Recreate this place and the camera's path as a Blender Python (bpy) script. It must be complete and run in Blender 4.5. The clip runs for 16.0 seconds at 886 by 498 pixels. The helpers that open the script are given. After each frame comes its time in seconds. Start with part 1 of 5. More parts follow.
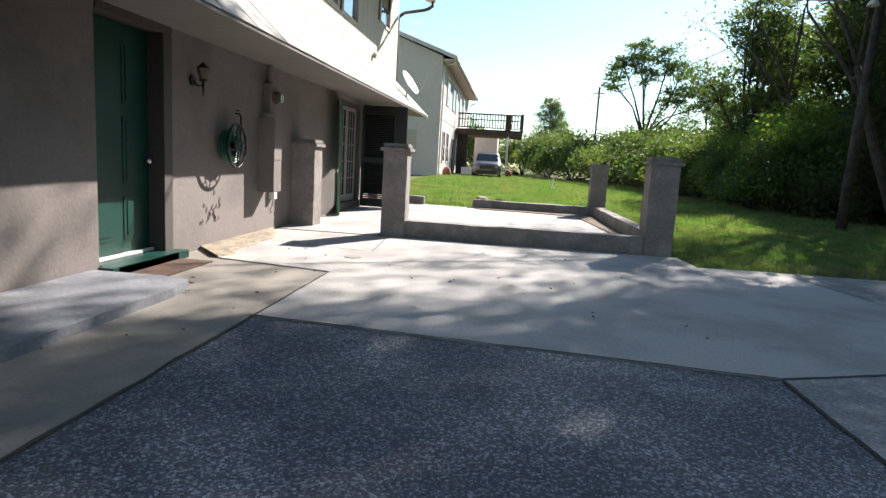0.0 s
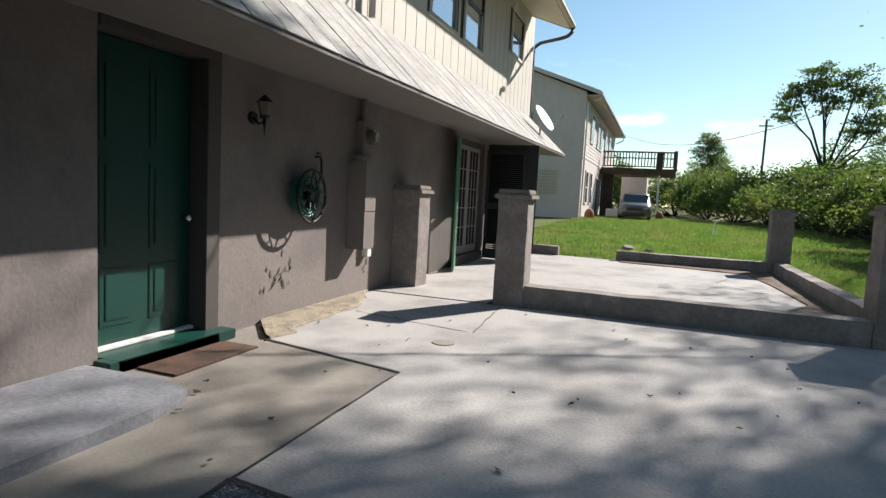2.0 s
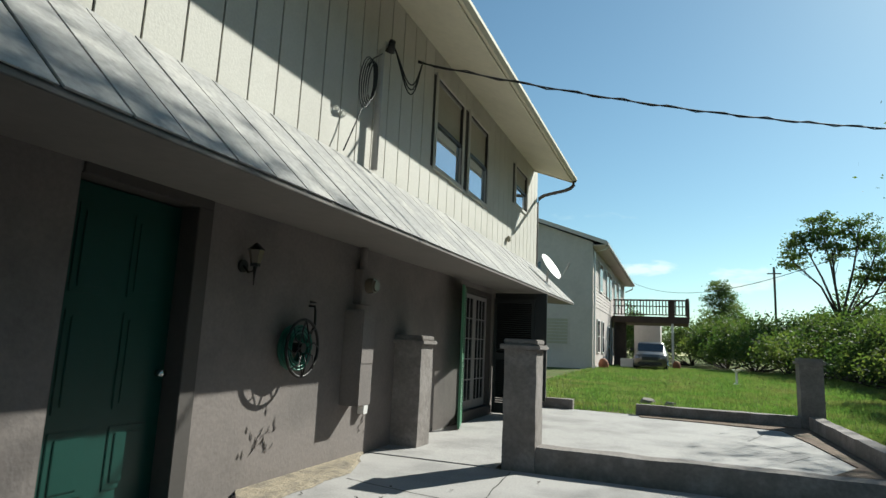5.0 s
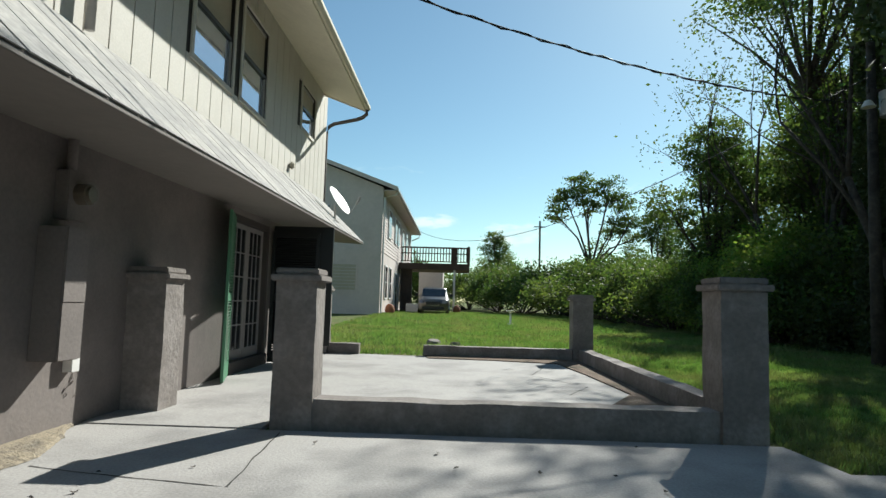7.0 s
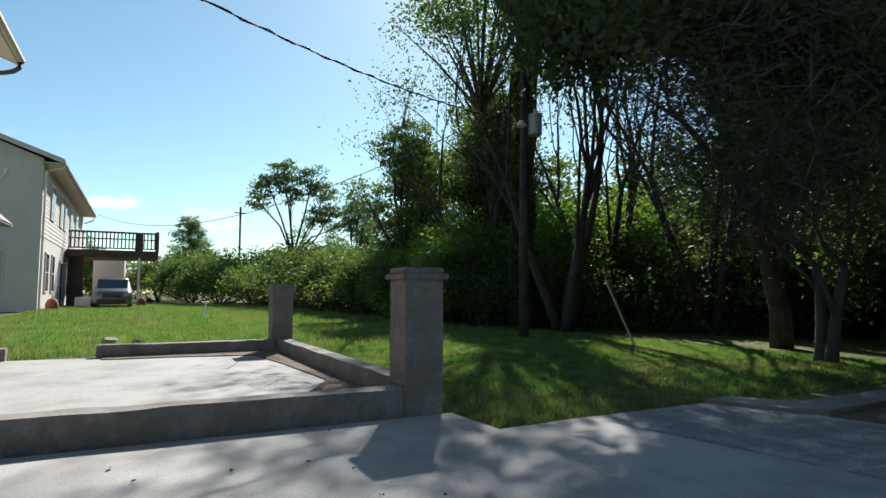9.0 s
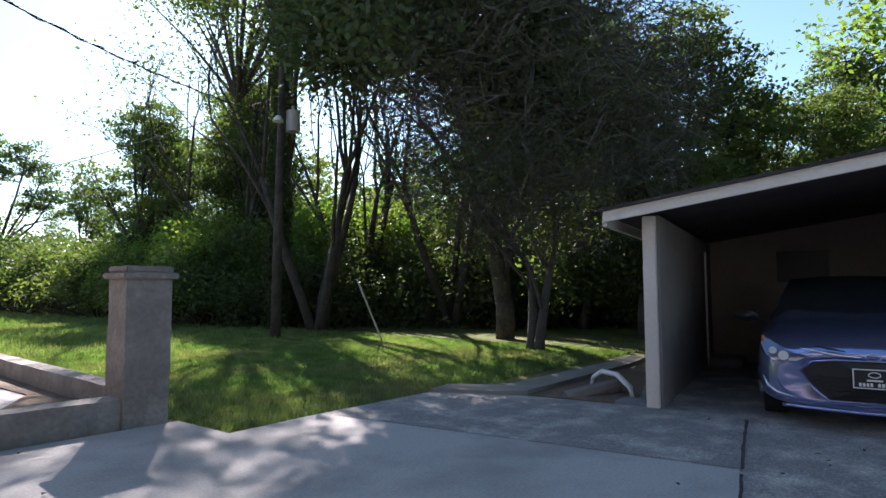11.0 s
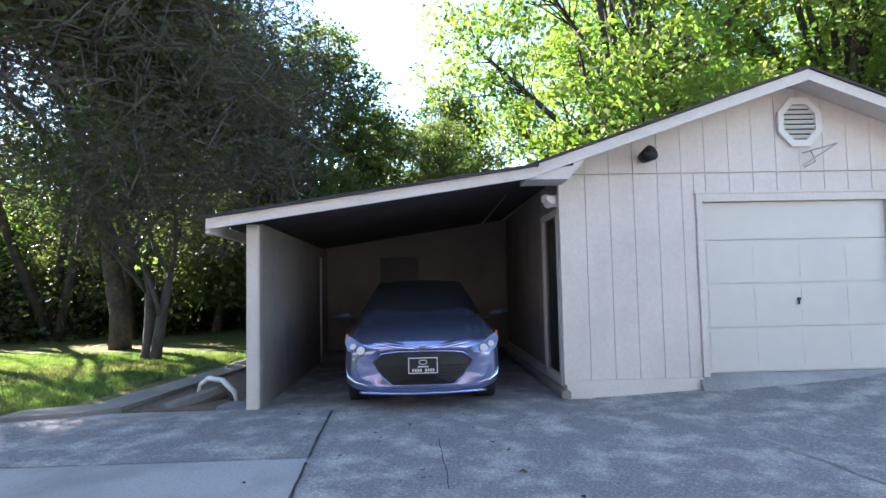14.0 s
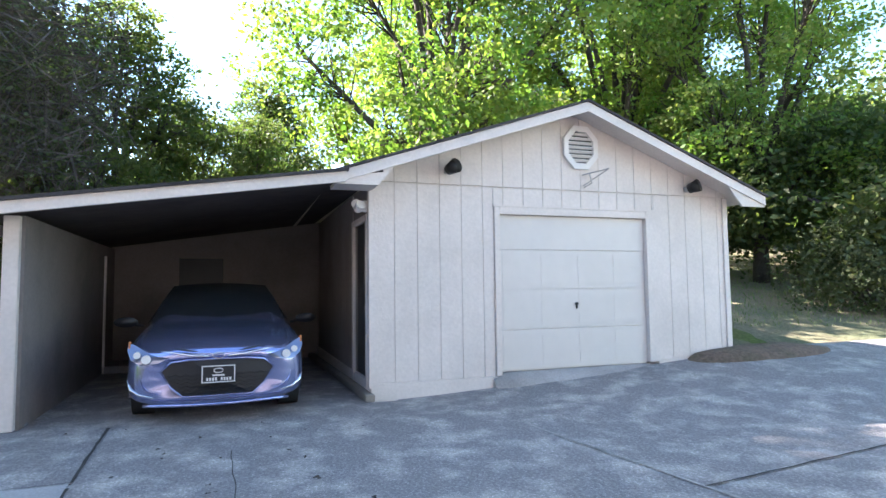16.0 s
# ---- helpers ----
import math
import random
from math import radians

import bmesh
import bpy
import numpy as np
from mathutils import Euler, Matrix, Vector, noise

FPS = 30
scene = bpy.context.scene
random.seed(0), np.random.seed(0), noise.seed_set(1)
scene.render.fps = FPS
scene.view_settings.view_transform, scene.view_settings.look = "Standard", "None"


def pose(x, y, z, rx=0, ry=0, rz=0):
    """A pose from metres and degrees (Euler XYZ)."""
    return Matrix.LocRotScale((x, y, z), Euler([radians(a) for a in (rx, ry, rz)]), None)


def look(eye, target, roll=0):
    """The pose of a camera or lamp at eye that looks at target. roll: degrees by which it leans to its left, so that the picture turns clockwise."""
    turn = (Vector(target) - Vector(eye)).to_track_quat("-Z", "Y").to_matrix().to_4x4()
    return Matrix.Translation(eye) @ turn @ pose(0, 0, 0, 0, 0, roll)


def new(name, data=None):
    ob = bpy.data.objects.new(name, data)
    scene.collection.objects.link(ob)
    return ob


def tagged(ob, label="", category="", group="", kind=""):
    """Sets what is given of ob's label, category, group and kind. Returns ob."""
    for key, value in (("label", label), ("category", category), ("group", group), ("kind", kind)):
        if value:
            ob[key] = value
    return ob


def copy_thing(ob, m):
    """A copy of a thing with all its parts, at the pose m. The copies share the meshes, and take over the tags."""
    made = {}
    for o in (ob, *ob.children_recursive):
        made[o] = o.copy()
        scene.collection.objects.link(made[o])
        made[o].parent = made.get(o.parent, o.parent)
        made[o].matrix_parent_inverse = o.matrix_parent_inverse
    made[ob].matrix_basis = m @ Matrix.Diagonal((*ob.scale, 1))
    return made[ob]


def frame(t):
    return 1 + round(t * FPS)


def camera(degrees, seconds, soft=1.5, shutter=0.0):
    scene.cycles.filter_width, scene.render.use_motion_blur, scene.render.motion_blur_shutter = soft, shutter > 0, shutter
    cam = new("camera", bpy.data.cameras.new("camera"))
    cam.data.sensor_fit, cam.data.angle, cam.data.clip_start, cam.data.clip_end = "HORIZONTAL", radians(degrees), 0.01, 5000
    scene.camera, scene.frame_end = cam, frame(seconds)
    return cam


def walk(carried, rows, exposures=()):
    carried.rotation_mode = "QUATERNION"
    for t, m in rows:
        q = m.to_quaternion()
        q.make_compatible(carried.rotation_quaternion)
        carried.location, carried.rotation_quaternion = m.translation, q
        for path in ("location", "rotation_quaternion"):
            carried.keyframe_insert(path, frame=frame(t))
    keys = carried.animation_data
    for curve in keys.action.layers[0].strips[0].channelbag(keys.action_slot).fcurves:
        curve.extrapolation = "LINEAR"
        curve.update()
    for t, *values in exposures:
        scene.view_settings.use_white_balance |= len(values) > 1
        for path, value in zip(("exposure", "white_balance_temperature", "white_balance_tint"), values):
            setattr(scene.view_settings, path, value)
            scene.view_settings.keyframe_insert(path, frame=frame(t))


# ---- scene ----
cam = camera(73.9, 16.0)
PATH = [
    (0, (1.203, -0.09, 1.278), (0.994, 1.878, 0.987), 3.4),
    (0.5, (1.248, 0.492, 1.241), (0.779, 2.416, 0.965), 3.2),
    (1, (1.307, 1.024, 1.277), (0.736, 2.924, 1.023), 3.1),
    (1.5, (1.297, 1.558, 1.299), (0.629, 3.428, 1.063), 3.0),
    (2, (1.125, 1.999, 1.426), (0.441, 3.869, 1.241), 3.0),
    (2.5, (1.031, 2.095, 1.591), (0.275, 3.946, 1.546), 3.0),
    (3, (1.008, 2.088, 1.684), (0.197, 3.912, 1.804), 2.9),
    (3.2, (1.008, 2.085, 1.704), (0.188, 3.9, 1.887), 2.8),
    (5.3, (1.096, 2.598, 1.386), (0.407, 4.448, 1.708), 2.1),
    (5.5, (1.091, 2.748, 1.359), (0.473, 4.625, 1.664), 2.1),
    (6, (0.952, 3.182, 1.322), (0.576, 5.129, 1.588), 1.7),
    (6.5, (0.874, 3.59, 1.256), (0.652, 5.566, 1.477), 1.6),
    (7, (0.848, 3.842, 1.255), (0.803, 5.834, 1.431), 1.6),
    (7.5, (0.823, 3.876, 1.264), (1.123, 5.848, 1.417), 1.1),
    (8, (0.851, 3.907, 1.265), (1.393, 5.827, 1.411), 0.7),
    (8.5, (0.871, 3.879, 1.274), (1.565, 5.749, 1.418), 0.4),
    (9, (0.884, 3.798, 1.28), (1.794, 5.573, 1.43), 0.1),
    (9.2, (0.895, 3.752, 1.296), (1.906, 5.472, 1.445), -0.3),
    (11.3, (1.001, 3.495, 1.302), (2.595, 4.693, 1.451), -0.5),
    (11.5, (0.991, 3.466, 1.301), (2.633, 4.597, 1.454), -0.9),
    (12, (1.005, 3.369, 1.299), (2.753, 4.33, 1.45), -1.0),
    (12.5, (1.018, 3.275, 1.33), (2.854, 4.055, 1.471), -1.1),
    (13, (1.042, 3.177, 1.341), (2.947, 3.772, 1.476), -1.2),
    (13.5, (1.033, 3.065, 1.361), (2.984, 3.486, 1.492), -1.3),
    (14, (1.022, 2.966, 1.379), (3.003, 3.212, 1.505), -1.2),
    (14.5, (0.996, 2.909, 1.364), (2.991, 2.971, 1.494), -1.1),
    (15, (0.985, 2.845, 1.38), (2.979, 2.756, 1.508), -0.9),
    (15.5, (1.003, 2.851, 1.372), (2.985, 2.618, 1.503), -0.8),
    (16, (1.018, 2.83, 1.363), (2.981, 2.471, 1.497), -0.7),
]
walk(cam, [(t, look(eye, target, roll)) for t, eye, target, roll in PATH], [
    (0.0, 1.55, 6500, 14), (1.5, 1.1, 6500, 14), (3.0, 0.85, 6200, 8), (5.5, 0.7, 6150, 2), (7.0, 0.72, 6150, 4), (9.0, 0.92, 6200, 8), (11.3, 2.0, 6350, 24),
    (12.0, 2.3, 6250, 26), (13.0, 2.7, 6250, 25), (14.5, 3.2, 6400, 23), (16.0, 3.3, 6450, 22)])

# ---- light ----
SUN = Vector((1.05, 1.87, 1.55)).normalized()
world = bpy.data.worlds.new("sky")
scene.world = world
world.use_nodes = True
wn = world.node_tree
sky = wn.nodes.new("ShaderNodeTexSky")
sky.sky_type, sky.sun_disc = "NISHITA", False
sky.sun_elevation, sky.sun_rotation = math.asin(SUN.z), math.atan2(SUN.x, SUN.y)
sky.air_density, sky.dust_density, sky.ozone_density = 1.0, 0.25, 1.2
# small white fair-weather clouds, all round the horizon
wco, wmap, wnz, wr, wmix, wsep, wel, wmul = (wn.nodes.new("ShaderNode" + k) for k in ("TexCoord", "Mapping", "TexNoise", "MapRange", "Mix", "SeparateXYZ", "MapRange", "Math"))
wmap.inputs["Scale"].default_value = (1, 1, 3.2)
wmap.inputs["Location"].default_value = (0.35, 0.1, 0.2)
wnz.inputs["Scale"].default_value, wnz.inputs["Detail"].default_value, wnz.inputs["Roughness"].default_value = 7.0, 6, 0.55
wr.inputs["From Min"].default_value, wr.inputs["From Max"].default_value = 0.585, 0.67
wel.inputs["From Min"].default_value, wel.inputs["From Max"].default_value, wel.inputs["To Min"].default_value, wel.inputs["To Max"].default_value = 0.14, 0.24, 1, 0
wtint = wn.nodes.new("ShaderNodeMix")
wtint.data_type, wtint.blend_type = "RGBA", "MULTIPLY"
wtint.inputs["Factor"].default_value = 1
wtint.inputs["B"].default_value = (0.88, 1.02, 0.95, 1)
wmix.data_type, wmul.operation = "RGBA", "MULTIPLY"
wmix.inputs["B"].default_value = (9.0, 9.0, 9.0, 1)
for a, b in ((wco.outputs["Generated"], wmap.inputs[0]), (wmap.outputs[0], wnz.inputs["Vector"]), (wnz.outputs["Fac"], wr.inputs["Value"]), (wco.outputs["Generated"], wsep.inputs[0]),
             (wsep.outputs[2], wel.inputs["Value"]), (wr.outputs[0], wmul.inputs[0]), (wel.outputs[0], wmul.inputs[1]), (wmul.outputs[0], wmix.inputs["Factor"]),
             (sky.outputs[0], wmix.inputs["A"]), (wmix.outputs["Result"], wtint.inputs["A"]), (wtint.outputs["Result"], wn.nodes["Background"].inputs[0])):
    wn.links.new(a, b)
wn.nodes["Background"].inputs[1].default_value = 0.07
sun = new("sun", bpy.data.lights.new("sun", "SUN"))
sun.data.energy, sun.data.angle, sun.data.color = 5.0, radians(0.55), (1.0, 0.95, 0.86)
sun.matrix_world = look((0, 0, 0), -SUN)
sun.location = (10, 20, 30)


# ---- materials ----
def mat(name, color, rough=0.8, vary=0.12, grain=12.0, stain=0.9, bump=0.15, metal=0.0, second=None, blend=(0.45, 0.65), spec=0.5,
        translucent=0.0, depth=0.01, hue=0.0):
    """A surface with grain and stains; second: a colour of patches."""
    m = bpy.data.materials.new(name)
    m.use_nodes = True
    t = m.node_tree
    b = t.nodes["Principled BSDF"]
    N, L = t.nodes.new, t.links.new
    co = N("ShaderNodeTexCoord")
    g, s = N("ShaderNodeTexNoise"), N("ShaderNodeTexNoise")
    g.inputs["Scale"].default_value, g.inputs["Detail"].default_value = grain, 6
    s.inputs["Scale"].default_value, s.inputs["Detail"].default_value, s.inputs["Roughness"].default_value = stain, 5, 0.6
    L(co.outputs["Object"], g.inputs["Vector"])
    L(co.outputs["Object"], s.inputs["Vector"])
    base = N("ShaderNodeMix")
    base.data_type = "RGBA"
    base.inputs["A"].default_value = (*color, 1)
    base.inputs["B"].default_value = (*(second or [c * (1 - 2 * vary) for c in color]), 1)
    r = N("ShaderNodeMapRange")
    r.inputs["From Min"].default_value, r.inputs["From Max"].default_value = blend
    L(s.outputs["Fac"], r.inputs["Value"])
    L(r.outputs[0], base.inputs["Factor"])
    r2 = N("ShaderNodeMapRange")
    r2.inputs["From Min"].default_value, r2.inputs["From Max"].default_value = 0.3, 0.7
    r2.inputs["To Min"].default_value, r2.inputs["To Max"].default_value = 1 - vary, 1 + vary
    L(g.outputs["Fac"], r2.inputs["Value"])
    hsv = N("ShaderNodeHueSaturation")
    L(base.outputs["Result"], hsv.inputs["Color"])
    L(r2.outputs[0], hsv.inputs["Value"])
    if hue:
        geo, r3 = N("ShaderNodeNewGeometry"), N("ShaderNodeMapRange")
        r3.inputs["To Min"].default_value, r3.inputs["To Max"].default_value = 0.5 - hue, 0.5 + hue
        L(geo.outputs["Random Per Island"], r3.inputs["Value"])
        L(r3.outputs[0], hsv.inputs["Hue"])
    L(hsv.outputs[0], b.inputs["Base Color"])
    b.inputs["Roughness"].default_value, b.inputs["Metallic"].default_value = rough, metal
    b.inputs["Specular IOR Level"].default_value = spec
    if bump:
        bp = N("ShaderNodeBump")
        bp.inputs["Strength"].default_value, bp.inputs["Distance"].default_value = bump, depth
        L(g.outputs["Fac"], bp.inputs["Height"])
        L(bp.outputs[0], b.inputs["Normal"])
    if translucent:
        tr, mx = N("ShaderNodeBsdfTranslucent"), N("ShaderNodeMixShader")
        hot = N("ShaderNodeMix")
        hot.data_type, hot.blend_type = "RGBA", "MULTIPLY"
        hot.inputs["Factor"].default_value = 1.0
        hot.inputs["B"].default_value = (1.25, 1.5, 0.62, 1)
        L(hsv.outputs[0], hot.inputs["A"])
        L(hot.outputs["Result"], tr.inputs["Color"])
        mx.inputs[0].default_value = translucent
        L(b.outputs[0], mx.inputs[1])
        L(tr.outputs[0], mx.inputs[2])
        L(mx.outputs[0], t.nodes["Material Output"].inputs["Surface"])
    return m


STUCCO = mat("painted_stucco", (0.20, 0.172, 0.16), 0.9, 0.08, 30, 1.2, 0.28, second=(0.155, 0.135, 0.126), depth=0.012)
PIER = mat("pier_stucco", (0.20, 0.175, 0.16), 0.95, 0.14, 22, 2.6, 0.8, second=(0.28, 0.25, 0.235), depth=0.012)
TRIM = mat("brown_grey_trim", (0.07, 0.06, 0.054), 0.7, 0.05, 20)
SIDING = mat("cream_board_siding", (0.55, 0.52, 0.465), 0.75, 0.05, 40, 0.8, 0.2, second=(0.49, 0.46, 0.41))
GROOVE = mat("groove_shadow_paint", (0.05, 0.045, 0.04), 0.9, 0.05)
ROOFMETAL = mat("weathered_pent_roof_boards", (0.33, 0.32, 0.31), 0.9, 0.16, 18, 2.2, 0.3, second=(0.43, 0.41, 0.385), spec=0.15)
SOFFIT = mat("cream_soffit", (0.62, 0.57, 0.44), 0.8, 0.04, 10)
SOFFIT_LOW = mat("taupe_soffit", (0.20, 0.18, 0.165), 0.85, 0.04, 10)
CONCRETE = mat("pale_concrete", (0.36, 0.34, 0.325), 0.9, 0.14, 45, 0.9, 0.6, second=(0.26, 0.245, 0.235), depth=0.006)
CONCRETE_OLD = mat("old_brown_concrete", (0.24, 0.215, 0.185), 0.92, 0.1, 70, 1.1, 0.3, second=(0.17, 0.15, 0.13), depth=0.004)
CONCRETE_DRIVE = mat("weathered_drive_concrete", (0.225, 0.21, 0.205), 0.85, 0.28, 40, 2.4, 0.6, second=(0.46, 0.42, 0.38), depth=0.005, blend=(0.47, 0.70))
FDOOR = mat("grey_door_paint", (0.30, 0.28, 0.27), 0.6, 0.04, 10)
LITTER = mat("dry_leaf_litter_ground", (0.17, 0.14, 0.085), 1.0, 0.4, 18, 0.5, 0.9, second=(0.09, 0.10, 0.045), depth=0.03)
CRACK = mat("dark_joint", (0.05, 0.045, 0.04), 1.0, 0.2, 30)
CRACK_PALE = mat("pale_filled_joint", (0.36, 0.34, 0.31), 1.0, 0.2, 30)
CONCRETE_PAD = mat("grey_pad_concrete", (0.17, 0.175, 0.195), 0.92, 0.14, 30, 2.5, 0.6, second=(0.22, 0.22, 0.235), depth=0.008)
SAND = mat("sandy_mortar", (0.30, 0.25, 0.18), 0.95, 0.35, 60, 5.0, 1.0, second=(0.17, 0.145, 0.115), depth=0.015)
ASPHALT = mat("aged_asphalt", (0.115, 0.115, 0.13), 0.9, 0.3, 60, 0.8, 0.6, second=(0.24, 0.23, 0.235), depth=0.01)


def aggregate(m, scale, dark, light, share):
    """Stones of several greys bedded in a surface: cells with a colour each, and their relief."""
    t = m.node_tree
    b, N, L = t.nodes["Principled BSDF"], t.nodes.new, t.links.new
    co, v, mr, mx, bp = N("ShaderNodeTexCoord"), N("ShaderNodeTexVoronoi"), N("ShaderNodeMapRange"), N("ShaderNodeMix"), N("ShaderNodeBump")
    sep, edge = N("ShaderNodeSeparateColor"), N("ShaderNodeMapRange")
    v.inputs["Scale"].default_value = scale
    old = b.inputs["Base Color"].links[0].from_socket
    L(co.outputs["Object"], v.inputs["Vector"])
    L(v.outputs["Color"], sep.inputs[0])
    mr.inputs["From Min"].default_value, mr.inputs["From Max"].default_value = 1 - share, 1.0
    mr.inputs["To Min"].default_value, mr.inputs["To Max"].default_value = dark, light
    L(sep.outputs[0], mr.inputs["Value"])
    mx.data_type, mx.blend_type = "RGBA", "MULTIPLY"
    mx.inputs["Factor"].default_value = 1
    L(old, mx.inputs["A"])
    L(mr.outputs[0], mx.inputs["B"])
    L(mx.outputs["Result"], b.inputs["Base Color"])
    bp.inputs["Strength"].default_value, bp.inputs["Distance"].default_value, bp.invert = 0.8, 0.008, True
    L(v.outputs["Distance"], bp.inputs["Height"])
    L(b.inputs["Normal"].links[0].from_socket, bp.inputs["Normal"])
    L(bp.outputs[0], b.inputs["Normal"])


aggregate(ASPHALT, 85, 0.65, 2.4, 0.4)
aggregate(CONCRETE_DRIVE, 90, 0.92, 1.5, 0.2)
SOIL = mat("dry_soil", (0.15, 0.10, 0.07), 1.0, 0.3, 20, 2.0, 0.8, second=(0.10, 0.08, 0.05), depth=0.03)
LAWN = mat("lawn_ground", (0.10, 0.125, 0.04), 1.0, 0.35, 14, 0.6, 0.9, second=(0.15, 0.13, 0.06), depth=0.03, spec=0.1)
GRASS = mat("grass_blades", (0.135, 0.20, 0.075), 0.8, 0.4, 3, 0.5, 0, second=(0.21, 0.20, 0.115), translucent=0.4, spec=0.2, hue=0.025)
BARK = mat("grey_bark", (0.065, 0.052, 0.042), 0.95, 0.3, 12, 2.0, 0.8, depth=0.03)
TWIG = mat("pale_twig_bark", (0.085, 0.07, 0.06), 0.95, 0.2, 12, 2.0, 0.3)
LEAF = mat("mid_green_leaves", (0.062, 0.092, 0.036), 0.6, 0.4, 0.8, 0.35, 0, second=(0.12, 0.135, 0.052), translucent=0.5, spec=0.3, hue=0.03)
# yellow-green of the oaks; on the hedge it also stands for sunlight
LEAF_BRIGHT = mat("yellow_green_sunlit_leaves", (0.13, 0.21, 0.045), 0.6, 0.35, 0.8, 0.6, 0, second=(0.20, 0.23, 0.07), translucent=0.45, spec=0.3, hue=0.03)
LEAF_DARK = mat("dark_green_leaves", (0.06, 0.08, 0.035), 0.6, 0.3, 0.8, 0.35, 0, second=(0.085, 0.095, 0.045), translucent=0.35, spec=0.3, hue=0.02)
GREEN_DOOR = mat("dark_green_door_paint", (0.004, 0.046, 0.035), 0.4, 0.05, 8)
GREEN_SHUTTER = mat("green_shutter_paint", (0.07, 0.20, 0.11), 0.5, 0.05, 8)
# black paint; also the colour for unlit insides and the shaded shutter
BLACK = mat("black_paint_and_shade", (0.015, 0.016, 0.017), 0.45, 0.05, 8)
WHITE = mat("white_paint", (0.72, 0.70, 0.68), 0.6, 0.03, 10)
GARAGE = mat("off_white_garage_siding", (0.65, 0.59, 0.545), 0.75, 0.05, 25, 0.7, 0.25, second=(0.57, 0.52, 0.48))
# garage siding darkened for the carport's shade on the side and back walls
GARAGE_SHADED = mat("shade_darkened_garage_siding", (0.27, 0.24, 0.215), 0.8, 0.07, 25, 0.9, 0.25, second=(0.21, 0.185, 0.165))
GARAGE_DOOR = mat("white_garage_door", (0.60, 0.565, 0.53), 0.5, 0.02, 6, 0.5, 0.1)
DARKROOF = mat("dark_shingle", (0.05, 0.045, 0.045), 0.9, 0.3, 30)
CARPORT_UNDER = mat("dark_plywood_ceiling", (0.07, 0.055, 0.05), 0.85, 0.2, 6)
SMOKED = mat("smoky_lantern_glass", (0.16, 0.13, 0.10), 0.15, 0.05, 6, bump=0)
DISH = mat("pale_dish_enamel", (0.62, 0.61, 0.60), 0.5, 0.03, 10)
GALV = mat("grey_painted_metal", (0.42, 0.40, 0.38), 0.5, 0.05, 10)
IRON = mat("dark_iron", (0.03, 0.028, 0.027), 0.5, 0.1, 20, metal=0.6)
HOSE = mat("green_hose", (0.012, 0.12, 0.08), 0.4, 0.1, 20)
MAT_BROWN = mat("brown_coir", (0.10, 0.055, 0.035), 1.0, 0.3, 80, 3, 0.9)
NSIDING = mat("pale_lap_siding", (0.56, 0.49, 0.455), 0.8, 0.04, 5)
DECKWOOD = mat("dark_deck_wood", (0.09, 0.06, 0.045), 0.85, 0.2, 8)
BRICKRED = mat("terracotta", (0.32, 0.13, 0.07), 0.85, 0.15, 10)
CARPAINT = mat("blue_silver_car_paint", (0.36, 0.40, 0.66), 0.16, 0.02, 3, metal=0.85, bump=0)
SUVPAINT = mat("silver_car_paint", (0.20, 0.19, 0.18), 0.3, 0.02, 3, metal=0.7, bump=0)
CHROME = mat("chrome", (0.75, 0.75, 0.78), 0.12, 0.02, 3, metal=1.0, bump=0)
RUBBER = mat("tyre_rubber", (0.02, 0.02, 0.02), 0.85, 0.1, 30)
PLASTIC_BLACK = mat("black_plastic", (0.015, 0.015, 0.017), 0.5, 0.1, 30)
LAMPGLASS = mat("headlamp_lens", (0.14, 0.16, 0.24), 0.06, 0.02, 3, metal=0.6, bump=0)
AMBER = mat("amber_lens", (0.55, 0.16, 0.03), 0.2, 0.02, 3, bump=0)
PANE = mat("window_glass", (0.02, 0.025, 0.03), 0.03, 0.0, 3, bump=0, spec=1.0)
# blue metallic tint stands in for the sky's reflection in the panes
PANE_HOUSE = mat("sky_tinted_window_glass", (0.50, 0.56, 0.66), 0.03, 0.0, 3, bump=0, metal=0.7)
BLIND = mat("window_blind", (0.42, 0.38, 0.30), 0.8, 0.03, 10)
CABLE = mat("black_cable", (0.015, 0.015, 0.015), 0.7, 0.1, 10)


# ---- mesh helpers ----
def part(name, bm, material, parent=None, label="", smooth=False, kind="", category="", group="", at=None):
    me = bpy.data.meshes.new(name)
    bmesh.ops.recalc_face_normals(bm, faces=bm.faces)
    if smooth:
        for f in bm.faces:
            f.smooth = True
    bm.to_mesh(me)
    bm.free()
    me.materials.append(material)
    ob = new(name, me)
    if at is not None:
        ob.matrix_world = at
    if parent:
        ob.parent = parent
    return tagged(ob, label, category, group, kind)


def thing(name, m, label, category, group=""):
    ob = new(name)
    ob.empty_display_size = 0.2
    ob.matrix_world = m
    return tagged(ob, label, category, group)


def boxes(*dims, bevel=0.0):
    """One bmesh of boxes (x0, x1, y0, y1, z0, z1)."""
    bm = bmesh.new()
    for x0, x1, y0, y1, z0, z1 in dims:
        r = bmesh.ops.create_cube(bm, size=1)
        for v in r["verts"]:
            v.co = Vector((x0 + (v.co.x + 0.5) * (x1 - x0), y0 + (v.co.y + 0.5) * (y1 - y0), z0 + (v.co.z + 0.5) * (z1 - z0)))
    if bevel:
        bmesh.ops.bevel(bm, geom=bm.edges[:], offset=bevel, segments=2, affect="EDGES")
    return bm


